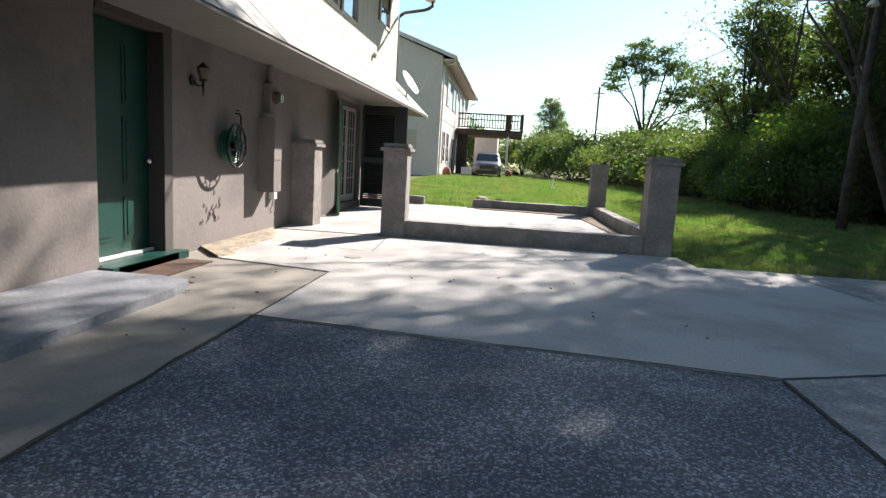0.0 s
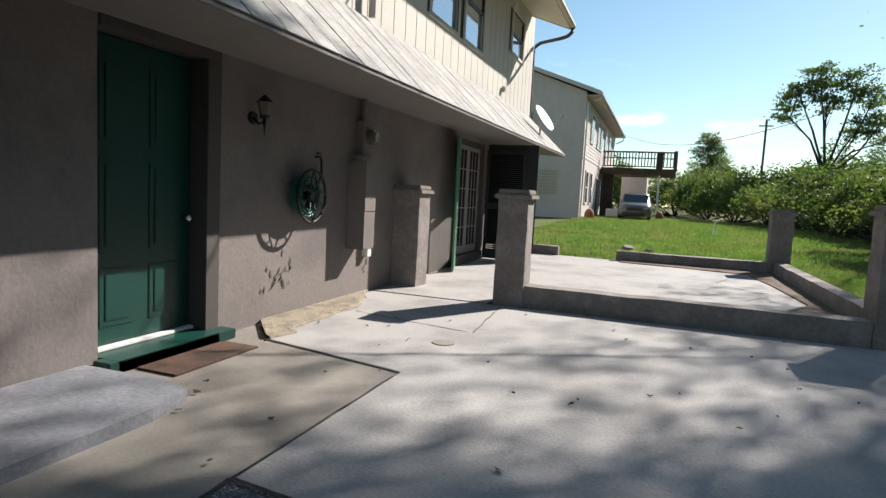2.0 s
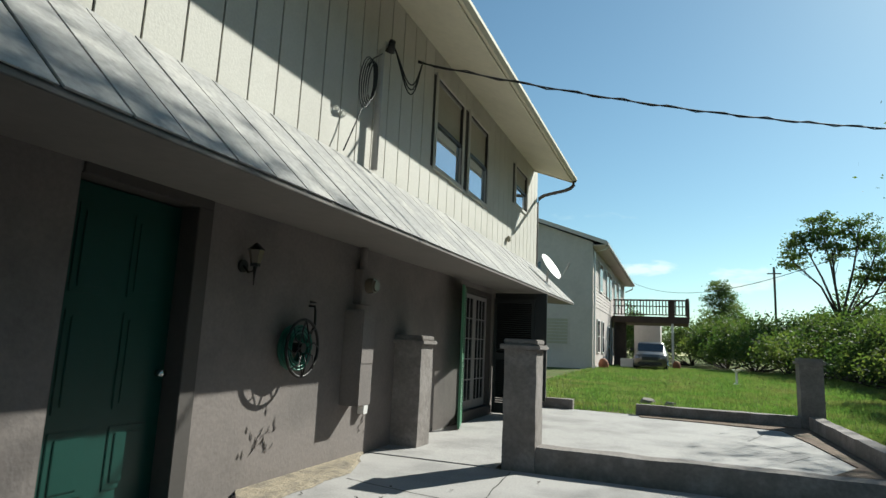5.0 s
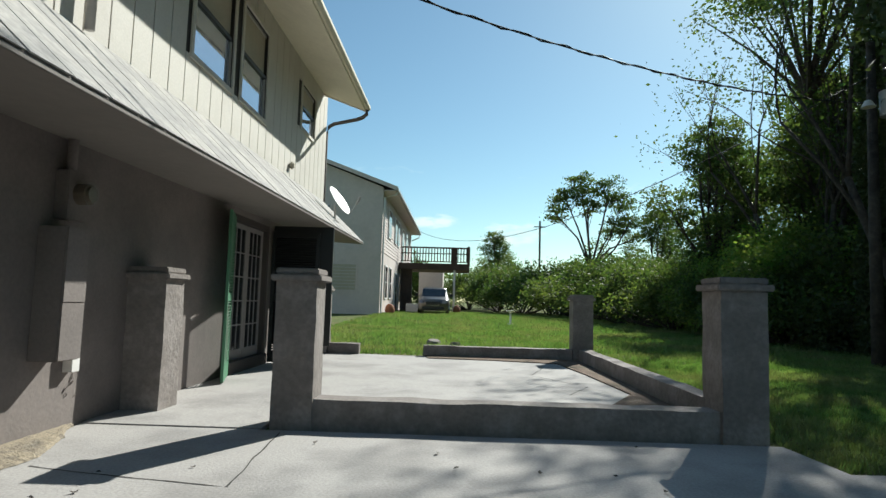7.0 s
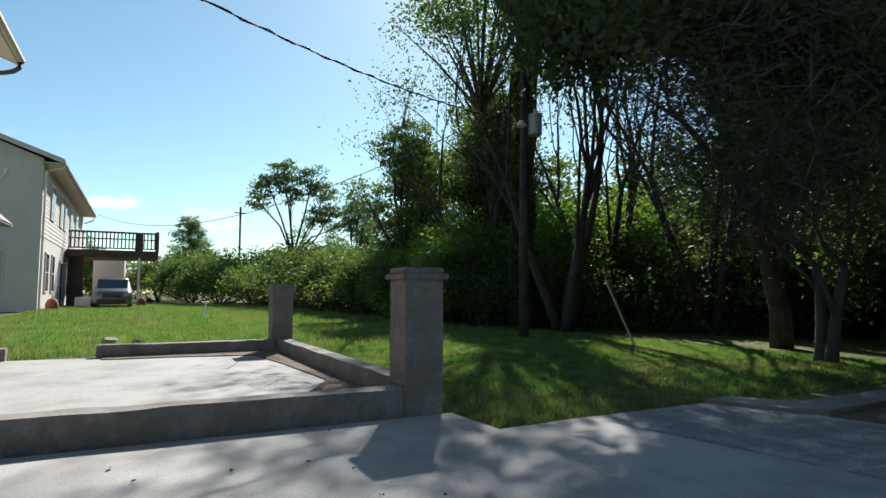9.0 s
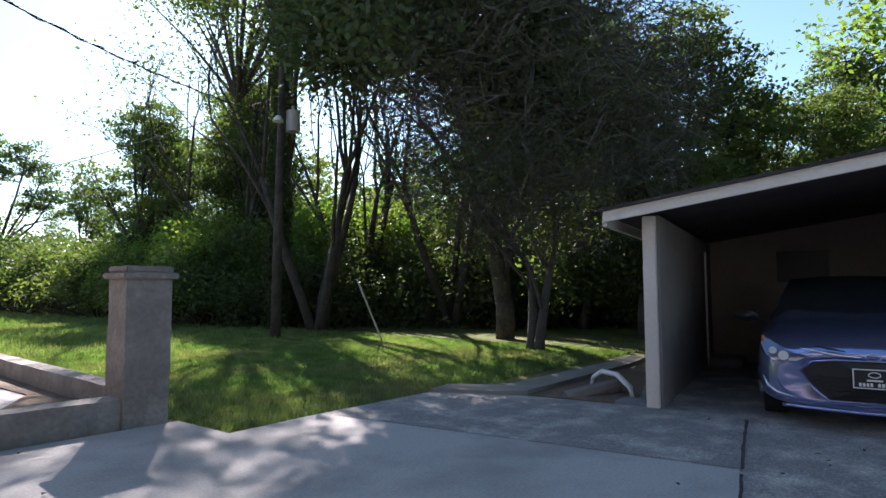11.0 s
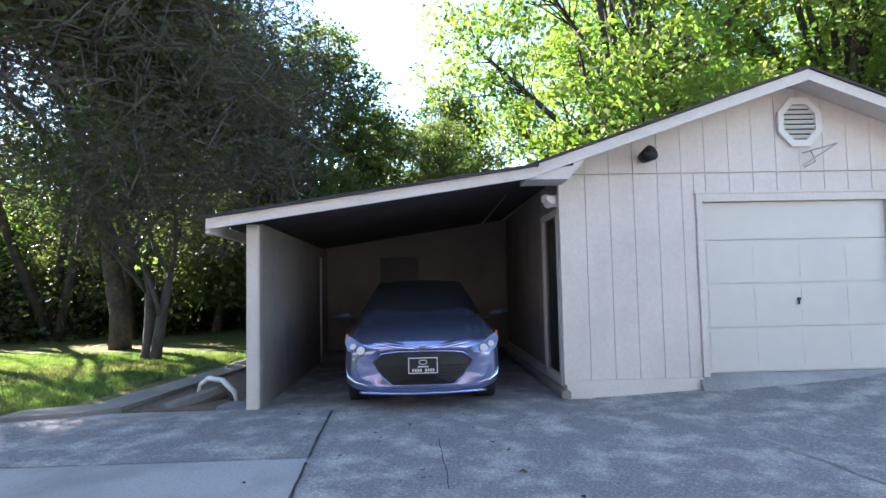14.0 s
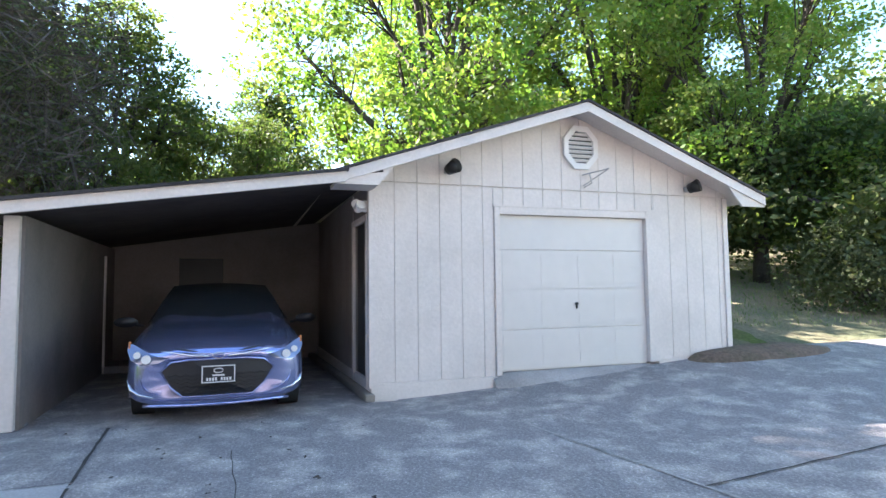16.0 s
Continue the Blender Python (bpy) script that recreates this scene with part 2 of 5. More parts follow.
def prism(points, z0, z1, bevel=0.0):
    """A plan polygon raised from z0 to z1."""
    bm = bmesh.new()
    f = bm.faces.new([bm.verts.new((x, y, z0)) for x, y in points])
    r = bmesh.ops.extrude_face_region(bm, geom=[f])
    for v in r["geom"]:
        if isinstance(v, bmesh.types.BMVert):
            v.co.z = z1
    if bevel:
        bmesh.ops.bevel(bm, geom=[e for e in bm.edges if e.verts[0].co.z == z1 and e.verts[1].co.z == z1], offset=bevel, segments=2, affect="EDGES")
    return bm


def profile(points, axis, a, b):
    """A profile drawn across an axis and drawn out from a to b. points in the other two axes, in order."""
    bm = bmesh.new()
    put = {"x": lambda p, s: (s, p[0], p[1]), "y": lambda p, s: (p[0], s, p[1])}[axis]
    f = bm.faces.new([bm.verts.new(put(p, a)) for p in points])
    r = bmesh.ops.extrude_face_region(bm, geom=[f])
    for v in r["geom"]:
        if isinstance(v, bmesh.types.BMVert):
            v.co["xyz".index(axis)] = b
    return bm


def tube(bm, path, radii, n=8, closed=False):
    """A round pipe along a path, added to bm."""
    path = [Vector(p) for p in path]
    if not hasattr(radii, "__len__"):
        radii = [radii] * len(path)
    rings = []
    up = Vector((0.03, 0.05, 1))
    for i, p in enumerate(path):
        if closed:
            d = path[(i + 1) % len(path)] - path[i - 1]
        else:
            d = path[min(i + 1, len(path) - 1)] - path[max(i - 1, 0)]
        d.normalize()
        ref = up if abs(d.dot(up.normalized())) < 0.9 else Vector((1, 0, 0.1))
        s = d.cross(ref).normalized()
        u = s.cross(d)
        rings.append([bm.verts.new(p + radii[i] * (math.cos(a) * s + math.sin(a) * u)) for a in (2 * math.pi * k / n for k in range(n))])
    count = len(rings)
    for i in range(count if closed else count - 1):
        a, b = rings[i], rings[(i + 1) % count]
        for k in range(n):
            bm.faces.new((a[k], a[(k + 1) % n], b[(k + 1) % n], b[k]))
    if not closed:
        bm.faces.new(rings[0][::-1])
        bm.faces.new(rings[-1])
    return bm


def disc(bm, m, r, depth, n=20, r2=None):
    """A cylinder along local z of m."""
    bmesh.ops.create_cone(bm, cap_ends=True, segments=n, radius1=r, radius2=r if r2 is None else r2, depth=depth, matrix=m)
    return bm


def quads(name, verts, material, parent=None, kind="stuff", label="", category=""):
    """One mesh of loose quads from an array (n, 4, 3)."""
    n = len(verts)
    me = bpy.data.meshes.new(name)
    me.vertices.add(4 * n)
    me.vertices.foreach_set("co", verts.astype(np.float32).ravel())
    me.loops.add(4 * n)
    me.loops.foreach_set("vertex_index", np.arange(4 * n, dtype=np.int32))
    me.polygons.add(n)
    me.polygons.foreach_set("loop_start", np.arange(0, 4 * n, 4, dtype=np.int32))
    me.update(calc_edges=True)
    me.materials.append(material)
    ob = new(name, me)
    ob.parent = parent
    return tagged(ob, label, category, "", kind)


def leaf_quads(rng, centres, size, droop=0.3):
    """Pointed leaf shapes at the centres, turned at random."""
    n = len(centres)
    d = rng.normal(size=(n, 3))
    d[:, 2] = d[:, 2] * 0.7 - droop
    d /= np.linalg.norm(d, axis=1)[:, None]
    w = np.cross(d, rng.normal(size=(n, 3)))
    w /= np.linalg.norm(w, axis=1)[:, None]
    s = (size * rng.uniform(0.6, 1.3, n))[:, None]
    return np.stack([centres - d * s * 0.5, centres + w * s * 0.28, centres + d * s * 0.5, centres - w * s * 0.28], 1)


# ---- ground ----
def ground_height(x, y):
    rise = 0.34 * min(max((y - 16) / 24, 0), 1)
    hill = 0.17 * max(0, x - 9.2) * min(max((-y - 1.0) / 4, 0), 1)
    return -0.03 + rise + min(hill, 6)


bm = bmesh.new()
xs = [-600, -200, -80, -40, -20, -10] + [x * 1.0 for x in range(-6, 41)] + [60, 100, 200, 600]
ys = [-600, -200, -80, -40] + [y * 1.0 for y in range(-25, 60)] + [80, 120, 250, 600]
grid = [[bm.verts.new((x, y, ground_height(x, y))) for y in ys] for x in xs]
for i in range(len(xs) - 1):
    for j in range(len(ys) - 1):
        bm.faces.new((grid[i][j], grid[i + 1][j], grid[i + 1][j + 1], grid[i][j + 1]))
part("ground", bm, LAWN, kind="structure", label="mown green lawn with thin and dry patches", smooth=True)

# slabs of the yard, tops at z = 0
part("pavement", prism([(-0.725, 4.245), (0.45, 4.12), (3.08, 3.86), (4.77, 4.48), (5.76, 4.70), (5.07, 8.68), (3.97, 8.62), (3.92, 9.50), (-2.70, 9.50), (-2.70, 6.97), (-2.2, 6.5), (-0.725, 6.18)], -0.15, 0.0, 0.012),
     CONCRETE, kind="structure", label="pale grey concrete slab with fine cracks")
part("pavement", prism([(-2.70, -8), (-0.73, -8), (-0.73, 6.175), (-2.2, 6.49), (-2.70, 6.95)], -0.15, -0.006, 0.01), CONCRETE_OLD, kind="structure",
     label="worn brown-grey concrete walkway strip along the house")
part("road", prism([(-0.725, -10), (3.05, -10), (3.072, 3.855), (0.45, 4.115), (-0.72, 4.24)], -0.15, -0.012, 0.004), ASPHALT, kind="structure", label="coarse aged dark asphalt")
part("pavement", prism([(3.06, -10), (11.0, -10), (9.6, -3.4), (8.9, -1.2), (8.3, 2.4), (14, 3.4), (13.2, 8.0), (7.62, 6.25), (7.4, 7.5), (6.84, 8.68), (5.08, 8.68), (5.765, 4.70), (4.775, 4.475), (3.085, 3.855)],
     -0.15, -0.004, 0.01), CONCRETE_DRIVE, kind="structure", label="weathered grey concrete driveway with joints")
part("pavement", prism([(-2.70, 9.502), (-0.95, 9.502), (-0.95, 9.8), (3.6, 9.8), (3.6, 17.0), (-2.66, 17.4)], -0.15, 0.012, 0.01), CONCRETE, kind="structure",
     label="pale concrete patio slab inside the low walls")
part("pavement", prism([(-2.66, -6), (-1.62, -6), (-1.6, 4.6), (-1.68, 4.95), (-1.95, 5.02), (-2.66, 5.0)], -0.02, 0.075, 0.02), CONCRETE_PAD, kind="structure",
     label="raised rough grey concrete pad with a rounded corner")
bm = bmesh.new()
cols = []
for k in range(70):
    y = 6.52 + k * 0.041
    w = 0.42 * min(1, (k + 1) / 9) * min(1, (71 - k) / 26) + 0.07 * noise.noise((y * 3.1, 0, 7)) + 0.03 * noise.noise((y * 11, 0, 3))
    x0 = max(-2.675, -2.66 + (6.98 - y) * 0.9)
    cols.append([bm.verts.new((x0 + w * q / 9, y, (0.004 if q == 9 else 0.018 + 0.012 * abs(noise.noise((q * 0.6, y * 12, 2))) + 0.02 * (1 - q / 9)))) for q in range(10)])
for a, b in zip(cols, cols[1:]):
    for q in range(9):
        bm.faces.new((a[q], a[q + 1], b[q + 1], b[q]))
part("pavement", bm, SAND, kind="structure", label="crumbling sandy mortar strip along the foot of the wall")


DRIVE = pose(8.28, 2.35, 0, 0, 0, -80)


def joint(points, w, material, label, z=0.003):
    """A joint or crack drawn out along a line on the slabs, wavering a little."""
    bm = bmesh.new()
    last = None
    pts = []
    for (x0, y0), (x1, y1) in zip(points, points[1:]):
        n = max(2, int(math.hypot(x1 - x0, y1 - y0) / 0.12))
        pts += [(x0 + (x1 - x0) * k / n, y0 + (y1 - y0) * k / n, x1 - x0, y1 - y0) for k in range(n)]
    for x, y, dx, dy in pts:
        l = math.hypot(dx, dy)
        o = noise.noise((x * 3, y * 3, 1)) * 0.018
        ww = w * (1 + 0.6 * noise.noise((x * 7, y * 7, 5)))
        px, py = -dy / l, dx / l
        pair = [bm.verts.new((x + px * (o + ww), y + py * (o + ww), z)), bm.verts.new((x + px * (o - ww), y + py * (o - ww), z))]
        if last:
            bm.faces.new((last[0], last[1], pair[1], pair[0]))
        last = pair
    return part("pavement_joint", bm, material, kind="structure", label=label)


joint([(-0.73, 6.185), (-2.2, 6.50), (-2.66, 6.96)], 0.014, CRACK, "dark gap between walkway and slab")
joint([(-0.725, 4.24), (-0.727, 6.19)], 0.006, CRACK, "dark gap between walkway and slab")
joint([(-0.73, 4.24), (-0.73, -8)], 0.012, CRACK, "dark ragged gap along the asphalt", z=0.001)
joint([(-0.72, 4.24), (0.45, 4.12), (3.08, 3.86), (4.77, 4.48), (5.76, 4.70)], 0.010, CRACK, "dark gap along the slab edge")
joint([(5.76, 4.70), (7.69, 5.11)], 0.013, CRACK, "dark drive joint")
joint([(3.07, 3.84), (3.06, 1.6), (3.0, -4.0)], 0.010, CRACK, "dark gap between asphalt and drive", z=0.002)
joint([(5.77, 4.71), (5.07, 8.68)], 0.004, CRACK, "dark gap along the slab edge")
joint([(-2.16, 8.1), (-1.43, 7.93), (-0.62, 7.80), (-0.75, 9.5)], 0.007, CRACK, "thin slab joint with a few leaves")
joint([(-2.1, 10.05), (-0.9, 9.5)], 0.006, CRACK, "thin slab joint")
joint([(8.2, 1.3), (6.1, 0.77), (4.73, 0.36), (2.0, -0.5)], 0.014, CRACK_PALE, "pale filled drive joint", z=0.006)
joint([(4.73, 0.36), (5.34, -1.76), (7.0, -5.0)], 0.010, CRACK, "dark drive joint", z=0.006)
joint([(6.4, 3.71), (4.98, 3.43)], 0.004, CRACK, "faint drive joint")
joint([(2.6, 15.5), (2.2, 14.2), (2.9, 13.0), (2.4, 12.0)], 0.006, CRACK, "crack in the patio slab", z=0.016)
bm = bmesh.new()
lit = [[bm.verts.new((x, y, ground_height(x, y) + 0.012)) for y in [-3.2 - 1.2 * k for k in range(18)]] for x in [8.9 + 0.9 * k for k in range(26)]]
for i in range(25):
    for j in range(17):
        bm.faces.new((lit[i][j], lit[i + 1][j], lit[i + 1][j + 1], lit[i][j + 1]))
part("bank", bm, LITTER, kind="structure", label="shaded bank of dry litter and thin grass beside the garage", smooth=True)
bm = bmesh.new()
rings_ = []
for k in range(6):
    rr_ = k / 5
    rings_.append([bm.verts.new(DRIVE @ Vector((6.2 + 1.6 * rr_ * math.cos(a_), -0.05 + 0.62 * rr_ * math.sin(a_), 0.30 + 0.14 * (1 - rr_ ** 2) + 0.03 * noise.noise((k, a_, 2)) - 0.12 * (k == 5)))) for a_ in (2 * math.pi * j / 18 for j in range(18))])
for a_, b_ in zip(rings_, rings_[1:]):
    for j in range(18):
        bm.faces.new((a_[j], a_[(j + 1) % 18], b_[(j + 1) % 18], b_[j]))
part("soil_mound", bm, SOIL, kind="stuff", label="low heap of brown soil and leaves at the garage corner", smooth=True)
part("drain_cover", disc(bmesh.new(), pose(-0.74, 7.25, 0.004), 0.11, 0.008, 20), CONCRETE_OLD, label="small round drain cover set in the concrete", category="drain cover")
# the drive rises towards the garage door and the bank beside it
bm = bmesh.new()
dr = [[bm.verts.new(DRIVE @ Vector((u, d, -0.012 + 0.36 * min(max((u - 0.3) / 5.6, 0), 1) ** 1.2 * max(0, 1 + min(d, 0) / 4.2) ** 1.4))) for d in [0.3 - 0.3 * k for k in range(16)]] for u in [0.3 + 0.6 * k for k in range(20)]]
for i in range(19):
    for j in range(15):
        bm.faces.new((dr[i][j], dr[i + 1][j], dr[i + 1][j + 1], dr[i][j + 1]))
part("pavement", bm, CONCRETE_DRIVE, kind="structure", label="concrete drive rising gently towards the garage", smooth=True)
rng = np.random.default_rng(77)
for k in range(66):
    x, y = [(rng.uniform(-0.5, 3.5), rng.uniform(4.6, 9.3)), (rng.uniform(-2.4, -0.8), rng.uniform(2.5, 8.5)), (rng.uniform(4.8, 7.5), rng.uniform(2.5, 5.5))][k % 3]
    bm = bmesh.new()
    a, sz = rng.uniform(0, 6.28), rng.uniform(0.012, 0.028)
    mid_ = bm.verts.new((x, y, 0.012))
    rim_ = [bm.verts.new((x + sz * q * math.cos(a + t_), y + sz * q * math.sin(a + t_), 0.006 + 0.02 * rng.random())) for t_, q in ((0, 1.3), (0.9, 0.6), (1.9, 0.8), (3.1, 1.2), (4.3, 0.7), (5.4, 0.6))]
    for j in range(6):
        bm.faces.new((mid_, rim_[j], rim_[(j + 1) % 6]))
    part("fallen_leaf", bm, BARK, label="small curled dry brown leaf lying on the concrete", category="leaf", group="fallen leaves")

# ---- house ----
WX = -2.68          # outer face of the house wall
# lower wall with its openings, in stretches along y
part("wall_east", boxes((WX - 0.2, WX, -8, 5.12, -0.1, 3.3), (WX - 0.2, WX, 5.12, 6.20, 2.50, 3.3), (WX - 0.2, WX, 6.20, 13.05, -0.1, 3.3),
                        (WX - 0.2, WX, 13.05, 14.85, 2.56, 3.3), (WX - 0.2, WX, 14.85, 19.1, -0.1, 3.3)), STUCCO, kind="structure",
     label="taupe painted stucco ground-floor wall, stained and chipped near its foot")
part("wall_north", boxes((WX - 9, WX - 0.2, 18.9, 19.1, -0.1, 6.6)), SIDING, kind="structure", label="cream end wall of the house")
# unseen inner faces; the darkness of the rooms is put into their black
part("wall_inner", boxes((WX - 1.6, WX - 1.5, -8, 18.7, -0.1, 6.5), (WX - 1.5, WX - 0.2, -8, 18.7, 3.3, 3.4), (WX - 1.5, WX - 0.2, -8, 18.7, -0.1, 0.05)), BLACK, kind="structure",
     label="unseen inside wall and floors, black for the unlit rooms")

part("wall_bay", boxes((WX, -1.70, -8, 2.83, 0.05, 2.46)), STUCCO, kind="structure", label="taupe stucco bay standing out beside the entry walk")
bay_pipe = part("downpipe", tube(bmesh.new(), [(-1.67, 2.855, 2.44), (-1.67, 2.855, 0.26), (-1.64, 2.86, 0.12)], 0.022, 8), STUCCO, label="slim taupe drain pipe on the corner of the bay", category="pipe", smooth=True)

# upper wall: boards between grooves, split round the windows
WIN = [(11.20, 12.60, 4.45, 6.08), (12.92, 14.20, 4.45, 6.08), (16.54, 17.82, 5.04, 6.08)]
upper = thing("wall_upper", pose(0, 0, 0), "cream vertical-groove board siding of the upper storey", "wall")
upper["kind"] = "structure"
cuts = sorted({-8.0, 19.1, *[w[0] for w in WIN], *[w[1] for w in WIN]})
dims = []
for a, b in zip(cuts, cuts[1:]):
    w = next((w for w in WIN if w[0] <= a < w[1]), None)
    dims += [(WX - 0.12, WX - 0.014, a, b, 3.45, w[2]), (WX - 0.12, WX - 0.014, a, b, w[3], 6.62)] if w else [(WX - 0.12, WX - 0.014, a, b, 3.45, 6.62)]
part("wall_backing", boxes(*dims), GROOVE, upper)
y = -8.27
while y < 19.05:
    y1 = min(y + 0.403, 19.1)
    spans = [(3.5, 6.6)]
    for w in WIN:
        if y1 > w[0] and y < w[1]:
            spans = [(3.5, w[2]), (w[3], 6.6)]
    for z0, z1 in spans:
        part("siding_board", boxes((WX - 0.014, WX, y + 0.012, y1 - 0.012, z0, z1)), SIDING, upper)
    y += 0.403


def house_window(y0, y1, z0, z1, depth=WX):
    """A double-hung window with a blind, seen from outside."""
    t = thing("window", pose(depth, (y0 + y1) / 2, z0 + 0.011 * ((y0 + y1) / 2 - 19)), "double-hung window with cream trim, dark sashes and a half-lowered blind", "window", "upper windows")
    t["kind"] = "structure"
    w, h = (y1 - y0) / 2, z1 - z0
    part("window_trim", boxes((0.0, 0.03, -w - 0.04, w + 0.04, -0.05, 0.03), (0.0, 0.03, -w - 0.04, w + 0.04, h - 0.03, h + 0.05),
                              (0.001, 0.029, -w - 0.04, -w + 0.04, 0.03, h - 0.03), (0.001, 0.029, w - 0.04, w + 0.04, 0.03, h - 0.03), bevel=0.004), SIDING, t)
    part("sash_frame", boxes((-0.06, -0.02, -w + 0.02, w - 0.02, 0.02, 0.055), (-0.06, -0.02, -w + 0.02, -w + 0.05, 0.055, h / 2 - 0.035), (-0.06, -0.02, w - 0.05, w - 0.02, 0.055, h / 2 - 0.035),
                             (-0.08, -0.04, -w + 0.02, w - 0.02, h - 0.07, h - 0.02)), GALV, t, "pale sash frame")
    part("meeting_rail", boxes((-0.06, -0.015, -w + 0.02, w - 0.02, h / 2 - 0.035, h / 2 + 0.035), bevel=0.003), BLACK, t, "dark meeting rail")
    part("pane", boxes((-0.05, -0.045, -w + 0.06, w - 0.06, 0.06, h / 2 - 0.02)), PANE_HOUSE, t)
    part("blind", boxes((-0.075, -0.06, -w + 0.03, w - 0.03, h / 2, h - 0.05)), BLIND, t, "lowered cream blind behind the upper sash")
    return t


for w in WIN:
    house_window(*w)

# pent roof over the ground floor
EX, EZ, TZ = -1.58, 2.71, 3.76
pent = thing("pent_roof", pose(0, 0, 0), "weathered sloping pent roof of grey-white boards with seams above the ground floor", "roof")
pent["kind"] = "structure"
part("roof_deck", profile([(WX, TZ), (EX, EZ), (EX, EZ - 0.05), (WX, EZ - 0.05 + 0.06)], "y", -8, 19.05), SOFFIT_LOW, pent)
slope = Vector((EX - WX, 0, EZ - TZ))
# dark sheet added under the boards so the seam gaps read dark
part("roof_felt", profile([(WX, TZ + 0.004), (EX, EZ + 0.004), (EX, EZ + 0.001), (WX, TZ + 0.001)], "y", -7.98, 19.03), CRACK, pent, "dark sheet added under the boards to darken the seams")
y = -7.84
rs = random.Random(5)
while y < 19.0:
    wd = 0.40
    bm = bmesh.new()
    up = Vector((-slope.z, 0, slope.x)).normalized() * 1.0
    lift = 0.006 + rs.random() * 0.006
    nrm = Vector((0.687, 0, 0.726))
    a0, a1 = Vector((WX, y + 0.012, TZ)), Vector((EX + 0.012, y + 0.012, EZ - 0.012))
    vs = []
    for off in (0.007, 0.008 + lift):
        for p in (a0, a1):
            for dy in (0, min(wd, 19.05 - y) - 0.024):
                vs.append(bm.verts.new(p + nrm * off + Vector((0, dy, 0))))
    for f in ((0, 1, 3, 2), (4, 5, 7, 6), (0, 1, 5, 4), (2, 3, 7, 6), (0, 2, 6, 4), (1, 3, 7, 5)):
        bm.faces.new([vs[k] for k in f])
    part("roof_board", bm, ROOFMETAL, pent)
    y += wd
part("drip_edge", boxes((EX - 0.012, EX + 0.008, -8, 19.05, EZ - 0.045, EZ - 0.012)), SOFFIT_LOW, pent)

# eave, fascia and gutter of the main roof
roof = thing("main_roof", pose(0, 0, 0), "low roof with cream soffit, cream fascia and a dark downpipe elbow at the corner", "roof")
roof["kind"] = "structure"
part("soffit", profile([(WX - 0.1, 6.56), (EX, 6.08), (EX, 6.12), (WX - 0.1, 6.60)], "y", -8, 18.6), SOFFIT, roof)
part("fascia", boxes((EX, EX + 0.03, -8, 18.6, 6.03, 6.20)), SOFFIT, roof, "cream fascia board")
part("gutter", profile([(EX + 0.032, 6.06), (EX + 0.08, 6.06), (EX + 0.13, 6.12), (EX + 0.13, 6.18), (EX + 0.115, 6.18), (EX + 0.115, 6.12), (EX + 0.075, 6.08), (EX + 0.032, 6.08)], "y", -8, 18.6), SOFFIT, roof,
     "pale gutter")
part("roof_slope", profile([(EX + 0.06, 6.21), (EX + 0.06, 6.25), (-8.0, 8.7), (-13.0, 6.6), (-13.0, 6.54), (-8.0, 8.6)], "y", -8, 18.65), DARKROOF, roof, "dark shingle slope")
part("barge", profile([(EX + 0.03, 6.05), (EX + 0.03, 6.205), (-8.0, 8.60), (-8.0, 8.45)], "y", 18.602, 18.63), SOFFIT, roof, "cream bargeboard")
# dark trim colour stands for the eave's shade on the downpipe
bm = bmesh.new()
tube(bm, [(EX + 0.06, 18.45, 6.07), (EX + 0.06, 18.45, 5.95), (EX - 0.04, 18.48, 5.87), (EX - 0.2, 18.60, 5.85), (WX + 0.20, 19.08, 5.86), (WX + 0.05, 19.16, 5.80), (WX - 0.02, 19.18, 5.6), (WX - 0.02, 19.18, 0.1)], 0.05, 8)
part("downpipe", bm, TRIM, roof, "downpipe with an elbow, coloured dark for the shade under the eave", smooth=True)

# green entry door in its deep frame
door = thing("door_1", pose(WX - 0.17, 5.66, 0.1), "closed dark green panelled entry door in a brown frame", "door")
door["kind"] = "structure"
part("door_leaf", boxes((-0.045, 0.0, -0.53, 0.53, 0.02, 2.38), bevel=0.004), GREEN_DOOR, door)
for pz0, pz1 in ((0.16, 0.62), (0.74, 1.46), (1.58, 2.22)):
    for s in (-1, 1):
        c = s * 0.235
        part("door_panel", boxes((0.0, 0.008, c - 0.16, c + 0.16, pz0, pz1), (0.008, 0.016, c - 0.11, c + 0.11, pz0 + 0.05, pz1 - 0.05), bevel=0.006), GREEN_DOOR, door)
part("door_knob", disc(bmesh.new(), pose(0.05, 0.45, 1.0, 0, 90, 0), 0.03, 0.07, 12), CHROME, door, "dull metal door knob", smooth=True)
part("door_frame", boxes((-0.06, 0.19, 0.53, 0.70, -0.1, 2.39), (-0.06, 0.19, -0.53, 0.70, 2.391, 2.53), (-0.06, 0.168, -0.56, -0.531, -0.1, 2.39), bevel=0.006), TRIM, door, "brown-grey wooden frame")
part("threshold", boxes((0.0, 0.06, -0.53, 0.53, -0.01, 0.02), bevel=0.004), WHITE, door, "pale threshold strip")
part("door_sill", boxes((-0.05, 0.36, -0.525, 0.525, -0.1, -0.012), (0.191, 0.36, -0.60, 0.74, -0.1, -0.013), bevel=0.006), GREEN_DOOR, door, "green painted wooden sill step")
bm = boxes((-2.68 + 0.2, -2.1, 5.28, 6.22, -0.004, 0.012), bevel=0.003)
part("doormat", bm, MAT_BROWN, label="thin brown coir doormat lying by the green door", category="doormat")

